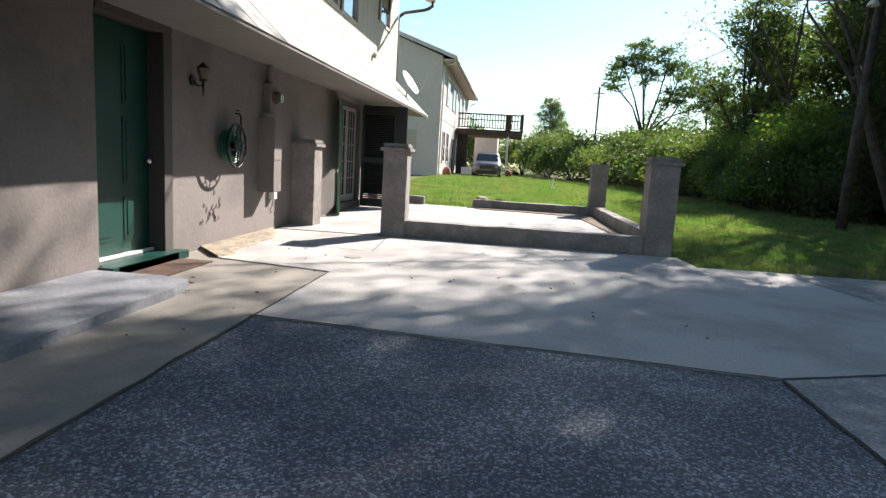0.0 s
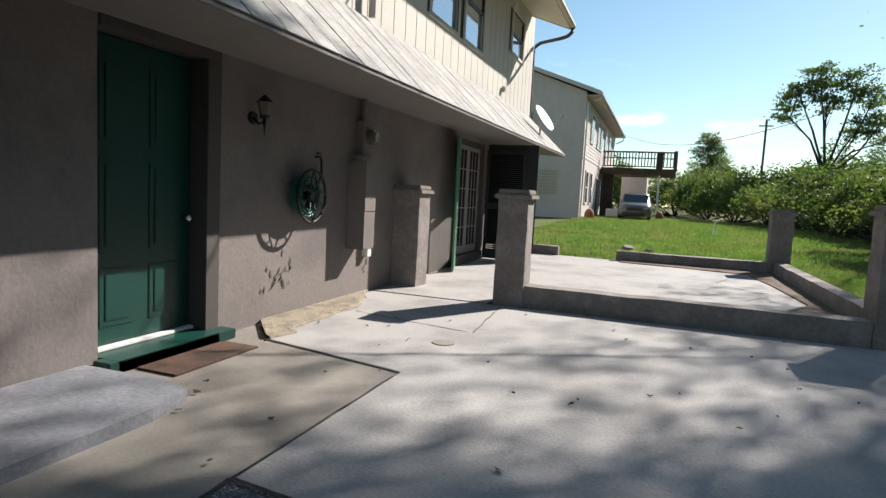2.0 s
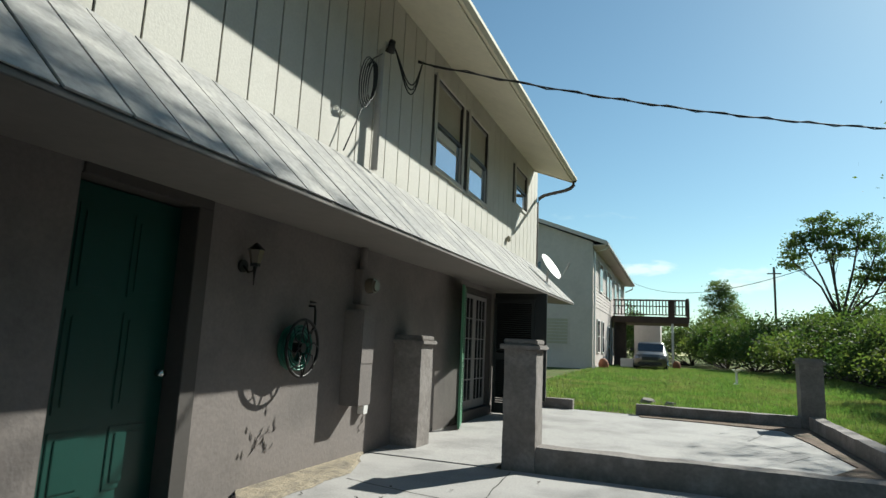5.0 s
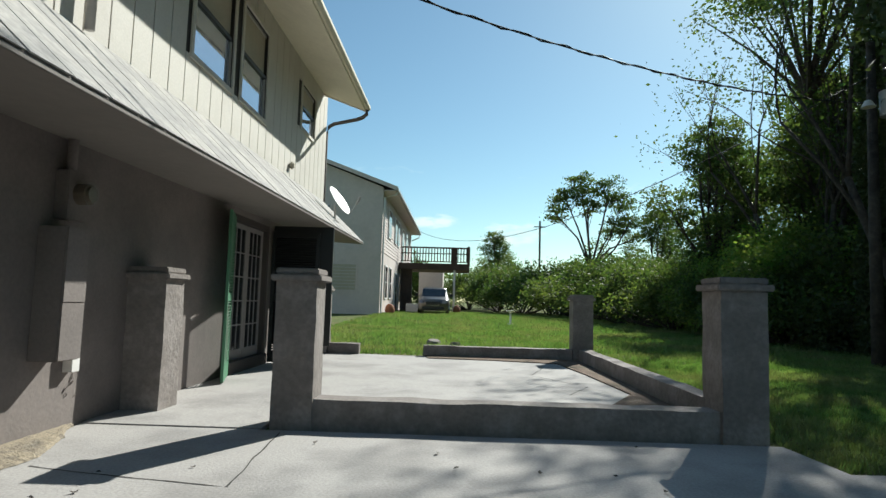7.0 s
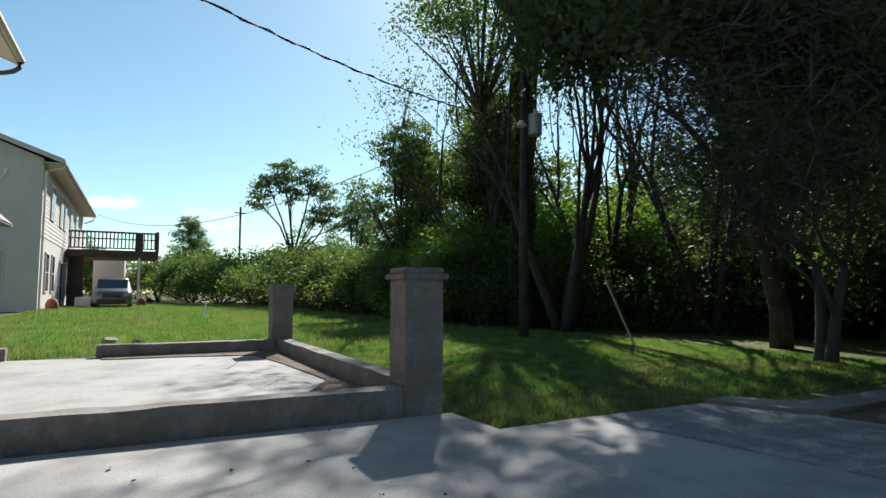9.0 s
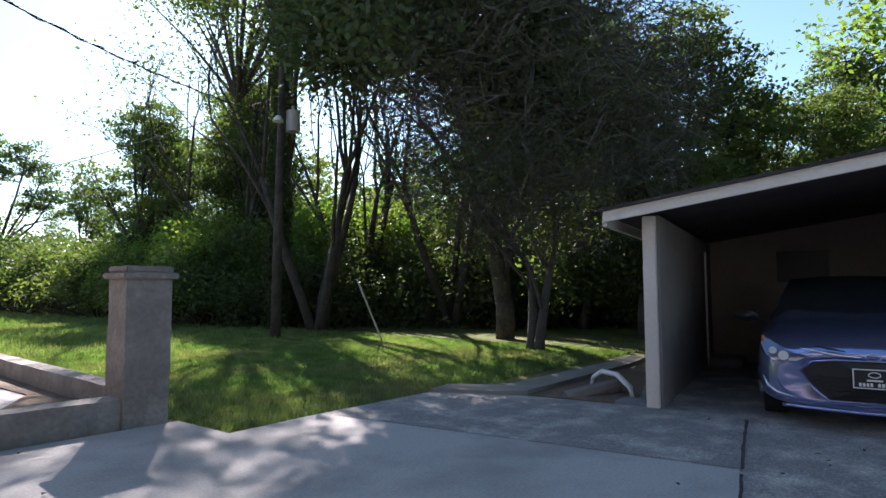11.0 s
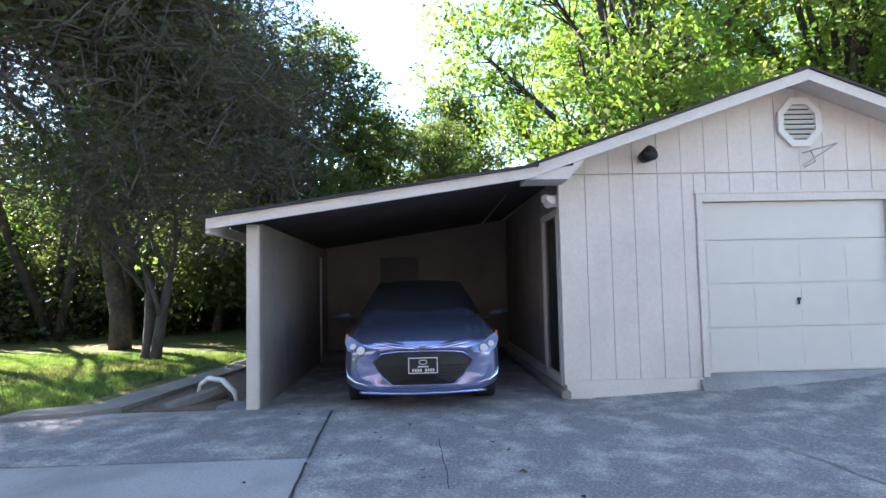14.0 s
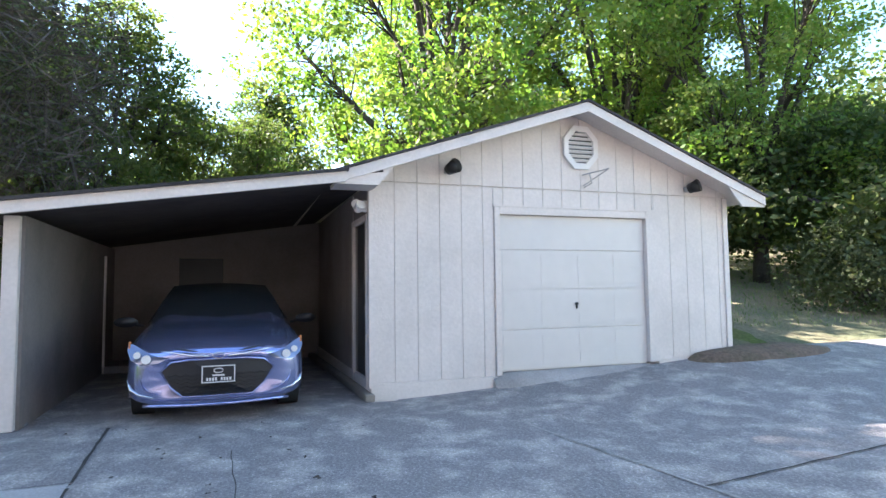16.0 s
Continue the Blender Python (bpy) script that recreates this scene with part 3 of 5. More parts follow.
rng = np.random.default_rng(12)
bm = bmesh.new()
for k in range(34):
    y0, z0 = 7.28 + rng.normal(0, 0.13), 0.38 + rng.normal(0, 0.13)
    if k > 24:
        y0, z0 = 9.25 + rng.normal(0, 0.05), 0.25 + abs(rng.normal(0, 0.2))
    a, l, w = rng.uniform(0.6, 1.9), rng.uniform(0.04, 0.14), rng.uniform(0.003, 0.007)
    dy, dz = math.cos(a) * l, math.sin(a) * l
    vs = [bm.verts.new(p) for p in ((WX + 0.001, y0 - w, z0), (WX + 0.016, y0 + dy * 0.5, z0 + dz * 0.5 + w), (WX + 0.001, y0 + dy, z0 + dz), (WX + 0.003, y0 + dy * 0.5 + w * 2, z0 + dz * 0.5 - w))]
    bm.faces.new(vs)
part("flaking_paint", bm, PIER, kind="stuff", label="flaked and blistered paint low on the stucco wall")

# the upper storey and the roofs fall a little towards the entry
for ob in (*upper.children, *pent.children, *roof.children):
    for v in ob.data.vertices:
        v.co.z += 0.011 * (v.co.y - 19)

# glazed double door with green shutters standing open
fd = thing("door_2", pose(WX - 0.1, 13.95, 0.2), "white many-paned french door standing in a dark recess", "door")
fd["kind"] = "structure"
part("door_frame", boxes((-0.05, 0.09, -0.9, -0.80, 0, 2.36), (-0.05, 0.09, 0.80, 0.9, 0, 2.36), (-0.05, 0.09, -0.8, 0.8, 2.26, 2.36), (-0.1, 0.15, -0.9, 0.9, -0.25, 0.0)), TRIM, fd)
for c in (-0.4, 0.4):
    rails = [(-0.03, 0.01, c - 0.39, c - 0.31, 0, 2.25), (-0.03, 0.01, c + 0.31, c + 0.39, 0, 2.25), (-0.03, 0.01, c - 0.31, c + 0.31, 0, 0.16), (-0.03, 0.01, c - 0.31, c + 0.31, 2.17, 2.25)]
    rails += [(-0.018, 0.004, c - 0.115, c - 0.095, 0.16, 2.17), (-0.018, 0.004, c + 0.095, c + 0.115, 0.16, 2.17)]
    rails += [(-0.017, 0.003, c - 0.31, c + 0.31, 0.16 + k * 0.402 - 0.01, 0.16 + k * 0.402 + 0.01) for k in range(1, 5)]
    leaf = part("door_leaf", boxes(*rails), FDOOR, fd, "grey-white glazed door leaf with muntins")
    part("pane", boxes((-0.012, -0.006, c - 0.31, c + 0.31, 0.16, 2.17)), PANE, leaf)


def louvred_shutter(m, label, material):
    t = thing("door_shutter", m, label, "shutter", "louvred door shutters")
    part("shutter_frame", boxes((0, 0.07, -0.02, 0.02, 0, 2.45), (0.83, 0.90, -0.02, 0.02, 0, 2.45), (0.07, 0.83, -0.02, 0.02, 0, 0.22), (0.07, 0.83, -0.02, 0.02, 1.14, 1.26),
                                (0.07, 0.83, -0.02, 0.02, 2.35, 2.45), bevel=0.003), material, t)
    for z0, z1 in ((0.22, 1.14), (1.26, 2.35)):
        bm = bmesh.new()
        z = z0 + 0.03
        while z < z1:
            b = boxes((0.07, 0.83, -0.018, 0.018, -0.004, 0.004))
            bmesh.ops.rotate(b, verts=b.verts, matrix=Matrix.Rotation(radians(38), 3, "X"), cent=(0, 0, 0))
            bmesh.ops.translate(b, verts=b.verts, vec=(0, 0, z))
            me = bpy.data.meshes.new("tmp")
            b.to_mesh(me)
            b.free()
            bm.from_mesh(me)
            bpy.data.meshes.remove(me)
            z += 0.045
        part("louvres", bm, material, t, kind="stuff")
    return t


louvred_shutter(pose(WX + 0.04, 12.98, 0.03, 0, 0, -73), "green louvred shutter folded open from the french door, its edge sunlit", GREEN_SHUTTER)
# this shutter is green too; its shade is put into the black colour
louvred_shutter(pose(WX + 0.03, 14.95, 0.03, 0, 0, 2) @ pose(0, 0, 0), "louvred shutter standing open square to the wall, coloured black for its shade", BLACK)
# added black board that fills out the shaded shutter
part("shutter_panel", boxes((WX + 0.03, WX + 0.03 + 1.15, 15.0, 15.04, 0.35, 2.60), bevel=0.004), BLACK, label="board added behind the open shutter, coloured black for its shade", category="screen")

# wall lamp
lamp = thing("wall_lamp", pose(WX, 6.80, 2.05), "small antique brass wall lantern with clear glass", "lamp")
part("back_plate", disc(bmesh.new(), pose(0.012, 0, 0.02, 0, 90, 0), 0.06, 0.024, 16), IRON, lamp)
part("arm", tube(bmesh.new(), [(0.02, 0, 0.02), (0.08, 0, -0.04), (0.13, 0, -0.03), (0.15, 0, 0.03)], 0.011, 8), IRON, lamp, smooth=True)
part("lantern_cap", disc(bmesh.new(), pose(0.15, 0, 0.20), 0.085, 0.07, 6, 0.012), IRON, lamp)
part("lantern_base", disc(bmesh.new(), pose(0.15, 0, 0.03), 0.045, 0.03, 6), IRON, lamp)
part("lantern_glass", disc(bmesh.new(), pose(0.15, 0, 0.105), 0.045, 0.12, 6, 0.075), SMOKED, lamp)
part("finial", tube(bmesh.new(), [(0.15, 0, 0.02), (0.15, 0, -0.06), (0.15, 0, -0.16)], [0.02, 0.012, 0.004], 8), IRON, lamp, smooth=True)

# hose reel on its bracket
reel = thing("hose_reel", pose(WX, 7.58, 1.33, 0, 0, 2), "round ornamental iron hose holder with a coiled green garden hose", "hose reel")
ring = lambda r, x, n=28: [(x, r * math.cos(a), r * math.sin(a)) for a in (2 * math.pi * k / n for k in range(n))]
part("front_ring", tube(bmesh.new(), ring(0.29, 0.20), 0.016, 6, closed=True), IRON, reel, smooth=True)
part("back_ring", tube(bmesh.new(), ring(0.20, 0.05), 0.014, 6, closed=True), IRON, reel, smooth=True)
bm = bmesh.new()
for k in range(8):
    a = math.pi * k / 4
    tube(bm, [(0.215, 0.29 * math.cos(a), 0.29 * math.sin(a)), (0.22, 0.18 * math.cos(a + 0.35), 0.18 * math.sin(a + 0.35)), (0.215, 0.07 * math.cos(a), 0.07 * math.sin(a))], 0.007, 5)
for k in range(4):
    s = 1 if k % 2 else -1
    tube(bm, [(0.22, 0.0, 0.28 * s), (0.22, 0.12 * (1 if k < 2 else -1), 0.0), (0.22, 0.0, -0.28 * s)], 0.007, 5)
part("scrollwork", bm, IRON, reel, "diamond and scroll wirework", smooth=True)
bm = bmesh.new()
coil = []
for k in range(18 * 20):
    turn = k // 20
    i, j, a = turn // 3, turn % 3 if (turn // 3) % 2 == 0 else 2 - turn % 3, 2 * math.pi * (k % 20) / 20
    rr = 0.15 + 0.035 * j + 0.006 * (i % 2)
    coil.append((0.06 + 0.020 * i, rr * math.cos(a), rr * math.sin(a)))
tube(bm, coil, 0.0115, 6)
part("hose", bm, HOSE, reel, "coiled green hose", smooth=True)
part("hub", tube(bmesh.new(), [(0.0, 0, 0), (0.21, 0, 0)], 0.05, 10), IRON, reel)
part("tap", tube(tube(bmesh.new(), [(0.0, 0.36, 0.45), (0.08, 0.36, 0.45), (0.1, 0.35, 0.40), (0.10, 0.36, 0.25), (0.12, 0.25, 0.14)], 0.014, 6), [(0.06, 0.31, 0.49), (0.06, 0.41, 0.49)], 0.012, 6), IRON, reel,
     "wall tap with hose end", smooth=True)

# electric meter, riser and long box
meter = thing("electric_meter", pose(WX, 9.0, 0), "painted meter base with a round glass meter and riser pipe", "electric meter")
part("meter_base", boxes((0, 0.12, -0.14, 0.16, 1.88, 2.32), bevel=0.01), STUCCO, meter)
part("meter_glass", disc(disc(bmesh.new(), pose(0.17, 0.02, 2.12, 0, 90, 0), 0.095, 0.10, 20), pose(0.23, 0.02, 2.12, 0, 90, 0), 0.07, 0.04, 20), SMOKED, meter, smooth=False)
part("riser_pipe", tube(bmesh.new(), [(0.07, -0.04, 2.32), (0.07, -0.04, 2.78)], 0.045, 10), STUCCO, meter, smooth=True)
ebox = thing("utility_box", pose(WX, 8.8, 0), "tall taupe-painted metal utility box fixed to the wall", "utility box")
part("body", boxes((0, 0.25, -0.10, 0.20, 0.66, 1.80), bevel=0.008), STUCCO, ebox)
part("lid", boxes((0.25, 0.262, -0.095, 0.195, 0.67, 1.15), (0.25, 0.266, -0.095, 0.195, 1.16, 1.79)), STUCCO, ebox)
part("outlet", boxes((0.0, 0.09, 0.16, 0.27, 0.52, 0.74), bevel=0.004), WHITE, label="small white outlet box low on the wall", category="outlet").matrix_world = pose(WX, 9.0, 0)

# service mast and drop wire
mast = thing("service_mast", pose(WX + 0.1, 9.0, 3.7), "grey conduit riser with weatherhead and looped cables", "conduit")
part("pipe", tube(bmesh.new(), [(0, 0, -0.05), (0, 0, 1.62), (0.06, 0.05, 1.74)], 0.045, 10), GALV, mast, smooth=True)
part("weatherhead", disc(bmesh.new(), pose(0.1, 0.08, 1.72, 30, 40, 0), 0.075, 0.16, 12, 0.04), IRON, mast, smooth=True)
bm = bmesh.new()
for k in range(3):
    o = 0.045 * k
    tube(bm, [(0.12 + 0.05 * math.sin(math.pi * q / 12), 0.12 + 0.99 * q / 12, 1.74 + 0.25 * (q / 12) ** 2 - (0.42 + 1.6 * o) * math.sin(math.pi * q / 12) ** 1.3) for q in range(13)], 0.010, 5)
for k in range(5):
    o = 0.022 * k
    tube(bm, [(0.05 + o, -0.42 + 0.17 * math.cos(a) * (1 - 0.1 * k) + 0.05 * math.sin(a), 0.98 + (0.36 - o) * math.sin(a)) for a in (2 * math.pi * j / 18 for j in range(18))], 0.007, 5, closed=True)
tube(bm, [(0.05, -0.05, 1.55), (0.06, -0.3, 1.36), (0.06, -0.42, 1.2)], 0.008, 5)
tube(bm, [(0.05, -0.45, 0.7), (0.03, -0.58, 0.38), (0.02, -0.80, -0.05)], 0.009, 5)
part("cable_loops", bm, CABLE, mast, smooth=True, kind="stuff")


def hanging(a, b, sag, n=24):
    a, b = Vector(a), Vector(b)
    return [a.lerp(b, k / n) - Vector((0, 0, sag * 4 * (k / n) * (1 - k / n))) for k in range(n + 1)]


POLE = (10.65, 17.8)
bm = bmesh.new()
main = hanging((WX + 0.13, 10.11, 5.69), (POLE[0] + 0.1, POLE[1] + 0.1, 6.31), 0.55, 60)
tube(bm, main, 0.013, 5)
tube(bm, [p + Vector((0.0, 0.028 * math.sin(i * 1.9), 0.028 * math.cos(i * 1.9))) for i, p in enumerate(main)], 0.011, 5)
part("power_line", bm, CABLE, label="twisted black overhead service cable", category="cable", smooth=True)

# satellite dish on the end of the pent roof
dish = thing("satellite_dish", pose(-1.98, 17.3, 3.05), "grey satellite dish on a short mast", "satellite dish")
part("mast", tube(bmesh.new(), [(0, 0, 0), (0, 0, 0.35)], 0.025, 8), GALV, dish)
bm = bmesh.new()
rows = []
for i in range(7):
    r = 0.36 * i / 6
    rows.append([bm.verts.new((r * math.cos(a), 1.1 * r * math.sin(a), 0.5 * r * r)) for a in (2 * math.pi * k / 24 for k in range(24))] if i else [bm.verts.new((0, 0, 0))])
for k in range(24):
    bm.faces.new((rows[0][0], rows[1][k], rows[1][(k + 1) % 24]))
for i in range(1, 6):
    for k in range(24):
        bm.faces.new((rows[i][k], rows[i + 1][k], rows[i + 1][(k + 1) % 24], rows[i][(k + 1) % 24]))
DM = pose(0.05, 0.0, 0.42) @ Vector((0.82, -0.18, 0.55)).to_track_quat("Z", "Y").to_matrix().to_4x4()
ob = part("reflector", bm, DISH, dish, smooth=True, at=None)
ob.matrix_local = DM
ob.modifiers.new("thick", "SOLIDIFY").thickness = 0.012
part("feed_arm", tube(tube(bmesh.new(), [DM @ Vector((0, -0.40, 0.08)), DM @ Vector((0, -0.25, 0.48))], 0.014, 6), [DM @ Vector((0, -0.27, 0.42)), DM @ Vector((0, -0.2, 0.52))], 0.035, 8), GALV, dish)
part("roof_vent", boxes((-0.04, 0.06, -0.07, 0.07, -0.06, 0.08), bevel=0.03), BLIND, label="small round wall vent on the upper siding", category="vent").matrix_world = pose(WX + 0.04, 15.9, 3.98)


# ---- patio piers and low walls ----
def pier(x, y, w, h, label, group="stucco piers"):
    t = thing("pier", pose(x, y, -0.02), label, "pier", group)
    bm = boxes((-w / 2, w / 2, -w / 2, w / 2, 0, h - 0.13))
    bmesh.ops.subdivide_edges(bm, edges=bm.edges[:], cuts=7, use_grid_fill=True)
    for v in bm.verts:
        v.co += 0.012 * noise.noise_vector(v.co * 3 + Vector((x, y, 0)))
    part("shaft", bm, PIER, t, smooth=False)
    part("cap", boxes((-w / 2 - 0.05, w / 2 + 0.05, -w / 2 - 0.05, w / 2 + 0.05, h - 0.13, h - 0.065), (-w / 2 - 0.01, w / 2 + 0.01, -w / 2 - 0.01, w / 2 + 0.01, h - 0.066, h), bevel=0.012), PIER, t,
         "stepped mortar cap")
    return t


pier(-0.70, 9.78, 0.40, 1.56, "grey-taupe stucco pier with a stepped cap at the patio opening")
pier(3.62, 9.78, 0.44, 1.58, "grey-taupe stucco pier with a stepped cap at the patio corner")
pier(3.72, 17.35, 0.44, 1.50, "far grey stucco pier with a stepped cap at the lawn corner")
pier(-2.47, 10.34, 0.42, 1.56, "stucco pier with a stepped cap standing against the house wall")
pier(-2.22, 17.35, 0.42, 1.56, "far stucco pier with a stepped cap behind the patio opening")


def low_wall(name, x0, x1, y0, y1, h, label, mat_=PIER):
    bm = boxes((x0, x1, y0, y1, -0.05, h))
    long = max(x1 - x0, y1 - y0)
    bmesh.ops.subdivide_edges(bm, edges=[e for e in bm.edges if e.calc_length() > 0.6 * long], cuts=24)
    for v in bm.verts:
        v.co += 0.014 * noise.noise_vector(v.co * 2.3)
    return part(name, bm, mat_, kind="structure", label=label)


low_wall("wall_low", -0.5, 3.53, 9.62, 9.90, 0.27, "low grey stucco wall between two piers")
low_wall("wall_low", 3.62, 3.86, 9.93, 17.1, 0.27, "low grey stucco kerb wall along the lawn")
low_wall("wall_low", 0.16, 3.50, 17.22, 17.46, 0.25, "low grey stucco kerb wall at the far side of the patio")
low_wall("wall_low", -2.0, -1.3, 17.25, 17.48, 0.24, "short grey stucco kerb stub beside the far pier")
part("soil_strip", prism([(0.2, 17.21), (0.3, 16.7), (1.6, 16.6), (3.0, 16.3), (3.2, 14.5), (3.35, 12.3), (2.6, 10.9), (2.2, 10.0), (3.6, 9.92), (3.61, 17.2)], 0.0, 0.03, 0.01), SOIL, kind="structure",
     label="thin strip of dry soil and litter along the inside of the kerb wall")

# ---- garage and carport ----
CM = pose(8.28, 2.35, 0, 0, 0, -80)        # the carport's front
GM = pose(8.40, 2.395, 0, 0, 0, -81.2)     # x along the garage's front, y into the building


def gpart(name, bm, material, parent=None, **k):
    ob = part(name, bm, material, parent, **k)
    if not parent:
        ob.matrix_world = GM
    return ob


garage = thing("garage", GM, "off-white single garage with vertical-groove siding, gable roof and attached lean-to carport", "garage")
GW, GD, AP = 5.67, 6.6, 2.92
gz = lambda u: 3.83 - (AP - u) * 0.335 if u < AP else 3.83 - (u - AP) * 0.385     # underside of the roof above the front wall
part("foundation", boxes((0.0, 1.70, 0.0, 0.15, -0.2, 0.195), (4.30, GW, 0.0, 0.15, -0.2, 0.27), (0.0, 0.15, 0.15, GD, -0.2, 0.20), (GW - 0.15, GW, 0.15, GD, -0.2, 0.3), bevel=0.006), GARAGE, garage, "painted concrete footing")
bm = bmesh.new()
for a, b, z0, zt in ((0.02, 1.70, 0.19, 0), (1.70, 4.20, 2.37, 0), (4.20, GW - 0.02, 0.26, 0)):
    r = boxes((a, b, 0.03, 0.12, z0, 2.72))
    me = bpy.data.meshes.new("tmp")
    r.to_mesh(me)
    bm.from_mesh(me)
part("wall_core", bm, GARAGE, garage)
part("gable_core", profile([(0.02, 2.70), (GW - 0.02, 2.70), (GW - 0.02, gz(GW - 0.02)), (AP, gz(AP) - 0.01), (0.02, gz(0.02))], "y", 0.04, 0.12), GARAGE, garage).matrix_local = Matrix.Identity(4)
u = 0.0
while u < GW - 0.05:
    u1 = min(u + 0.305, GW)
    low = 0.20 if u < 3 else 0.28 + 0.1 * (u - 4.26)
    spans = [(u, u1, 2.46 if u1 > 1.70 and u < 4.20 else low)]
    if u < 1.68 < u1:
        spans = [(u, 1.68, 0.20), (1.68, u1, 2.46)]
    if u < 4.30 < u1:
        spans = [(u, 4.30, 2.46), (4.30, u1, 0.28)]
    for s0, s1, zz in spans:
        if s1 - s0 > 0.02:
            part("siding_board", boxes((s0 + 0.004, s1 - 0.004, 0.016, 0.031, zz, 2.72)), GARAGE, garage)
    bm = bmesh.new()
    pts = [(u + 0.003, 2.735), (u1 - 0.003, 2.735), (u1 - 0.003, gz(u1 - 0.003) + 0.02), (u + 0.003, gz(u + 0.003) + 0.02)]
    f = bm.faces.new([bm.verts.new((x, 0.028, z)) for x, z in pts])
    r = bmesh.ops.extrude_face_region(bm, geom=[f])
    for v in r["geom"]:
        if isinstance(v, bmesh.types.BMVert):
            v.co.y = 0.012
    part("siding_board", bm, GARAGE, garage)
    u += 0.305
part("corner_trim", boxes((-0.03, 0.09, -0.012, 0.014, 0.15, 2.72), (-0.03, 0.0, 0.014, 0.10, 0.15, 2.72), bevel=0.002), GARAGE, garage)
part("corner_trim", boxes((GW - 0.08, GW + 0.01, -0.01, 0.014, 0.26, 2.72), bevel=0.003), GARAGE, garage)
# side siding carries the carport's shade in its colour
part("side_wall", boxes((0.03, 0.13, 0.12, 0.30, 0.2, 2.74), (0.03, 0.13, 0.30, 1.22, 2.30, 2.74), (0.03, 0.13, 1.22, GD, 0.2, 2.74), (GW - 0.13, GW - 0.02, 0.12, GD, 0.2, 2.72), (0.03, GW - 0.02, GD - 0.1, GD, 0.2, 2.72)), GARAGE_SHADED, garage)
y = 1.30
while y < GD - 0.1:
    part("siding_board", boxes((0.012, 0.029, y + 0.004, min(y + 0.301, GD), 0.21, 2.74)), GARAGE_SHADED, garage)
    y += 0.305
sd = part("side_door", boxes((0.06, 0.10, 0.34, 1.18, 0.16, 2.26)), BLACK, garage, "dark closed side door with brass locks")
part("door_lock", disc(bmesh.new(), pose(0.04, 0.42, 1.30, 0, 90, 0), 0.03, 0.05, 12), CHROME, sd)
part("door_knob", disc(bmesh.new(), pose(0.04, 0.42, 1.12, 0, 90, 0), 0.03, 0.07, 12), CHROME, sd)
part("side_door_trim", boxes((-0.01, 0.03, 0.24, 0.335, 0.1, 2.34), (-0.01, 0.03, 1.185, 1.28, 0.1, 2.34), (-0.011, 0.031, 0.335, 1.185, 2.262, 2.34)), GARAGE, garage)
def apron_mesh():
    """A thin sloping skirt of patched concrete at the foot of the door."""
    bm = bmesh.new()
    us = [1.64, 1.9, 2.3, 2.8, 3.3, 3.8, 4.2, 4.45]
    front = [-0.06, -0.12, -0.15, -0.20, -0.17, -0.19, -0.16, -0.04]
    top = [bm.verts.new((u, 0.09, 0.236)) for u in us]
    mid = [bm.verts.new((u, f * 0.6 + 0.02 * math.sin(9 * u), 0.15 + 0.012 * (u - 1.6))) for u, f in zip(us, front)]
    low = [bm.verts.new((u, f - 0.12, -0.02)) for u, f in zip(us, front)]
    for a, b in ((top, mid), (mid, low)):
        for k in range(len(us) - 1):
            bm.faces.new((a[k], a[k + 1], b[k + 1], b[k]))
    return bm


# overhead door
gd = part("garage_door", boxes((1.77, 4.14, 0.085, 0.11, 0.22, 2.36)), GARAGE_DOOR, garage, "closed white sectional overhead door with raised panels")
for k in range(4):
    z0, z1 = (0.25 + k * 0.544, 0.788 + k * 0.544) if k < 3 else (1.884, 2.355)
    sec = part("door_section", boxes((1.775, 4.135, 0.060, 0.084, z0, z1), bevel=0.004), GARAGE_DOOR, gd)
    if k < 3:
        for j in range(4):
            c = 1.775 + 0.295 * (2 * j + 1)
            for z2, z3 in ((0.07, 0.23), (0.31, 0.47)):
                part("raised_panel", boxes((c - 0.25, c + 0.25, 0.055, 0.062, z0 + z2, z0 + z3), bevel=0.003), GARAGE_DOOR, sec)
part("door_handle", disc(boxes((2.95, 2.97, 0.035, 0.06, 1.06, 1.12), bevel=0.004), pose(2.96, 0.045, 1.13, 90, 0, 0), 0.02, 0.03, 12), IRON, gd, "small T-handle lock")
part("door_trim", boxes((1.69, 1.77, -0.012, 0.084, 0.20, 2.46), (4.14, 4.31, -0.012, 0.084, 0.26, 2.46), (1.77, 4.14, -0.011, 0.083, 2.362, 2.46), (1.67, 4.33, -0.02, 0.02, 2.46, 2.49), bevel=0.004), GARAGE, garage)
part("apron", apron_mesh(), CONCRETE, garage, "patched pale concrete apron")
# gable roof
OV = 0.42
rv = lambda u0, u1, dz, t: [(u0, gz(u0) + dz), (AP, gz(AP) + dz), (u1, gz(u1) + dz), (u1, gz(u1) + dz + t), (AP, gz(AP) + dz + t), (u0, gz(u0) + dz + t)]
part("roof_slab", profile(rv(-0.50, GW + 0.33, 0.0, 0.05), "y", -OV, GD + OV), GARAGE, garage, "painted roof deck and soffit")
part("roof_shingles", profile(rv(-0.54, GW + 0.37, 0.056, 0.03), "y", -OV - 0.05, GD + OV), DARKROOF, garage, "dark shingle edge")
part("bargeboard", profile(rv(-0.50, GW + 0.33, -0.08, 0.13), "y", -OV - 0.025, -OV - 0.002), GARAGE, garage, "cream bargeboard")
part("eave_return", boxes((-0.50, 0.0, -OV + 0.03, 0.03, 2.60, 2.64)), GARAGE, garage)
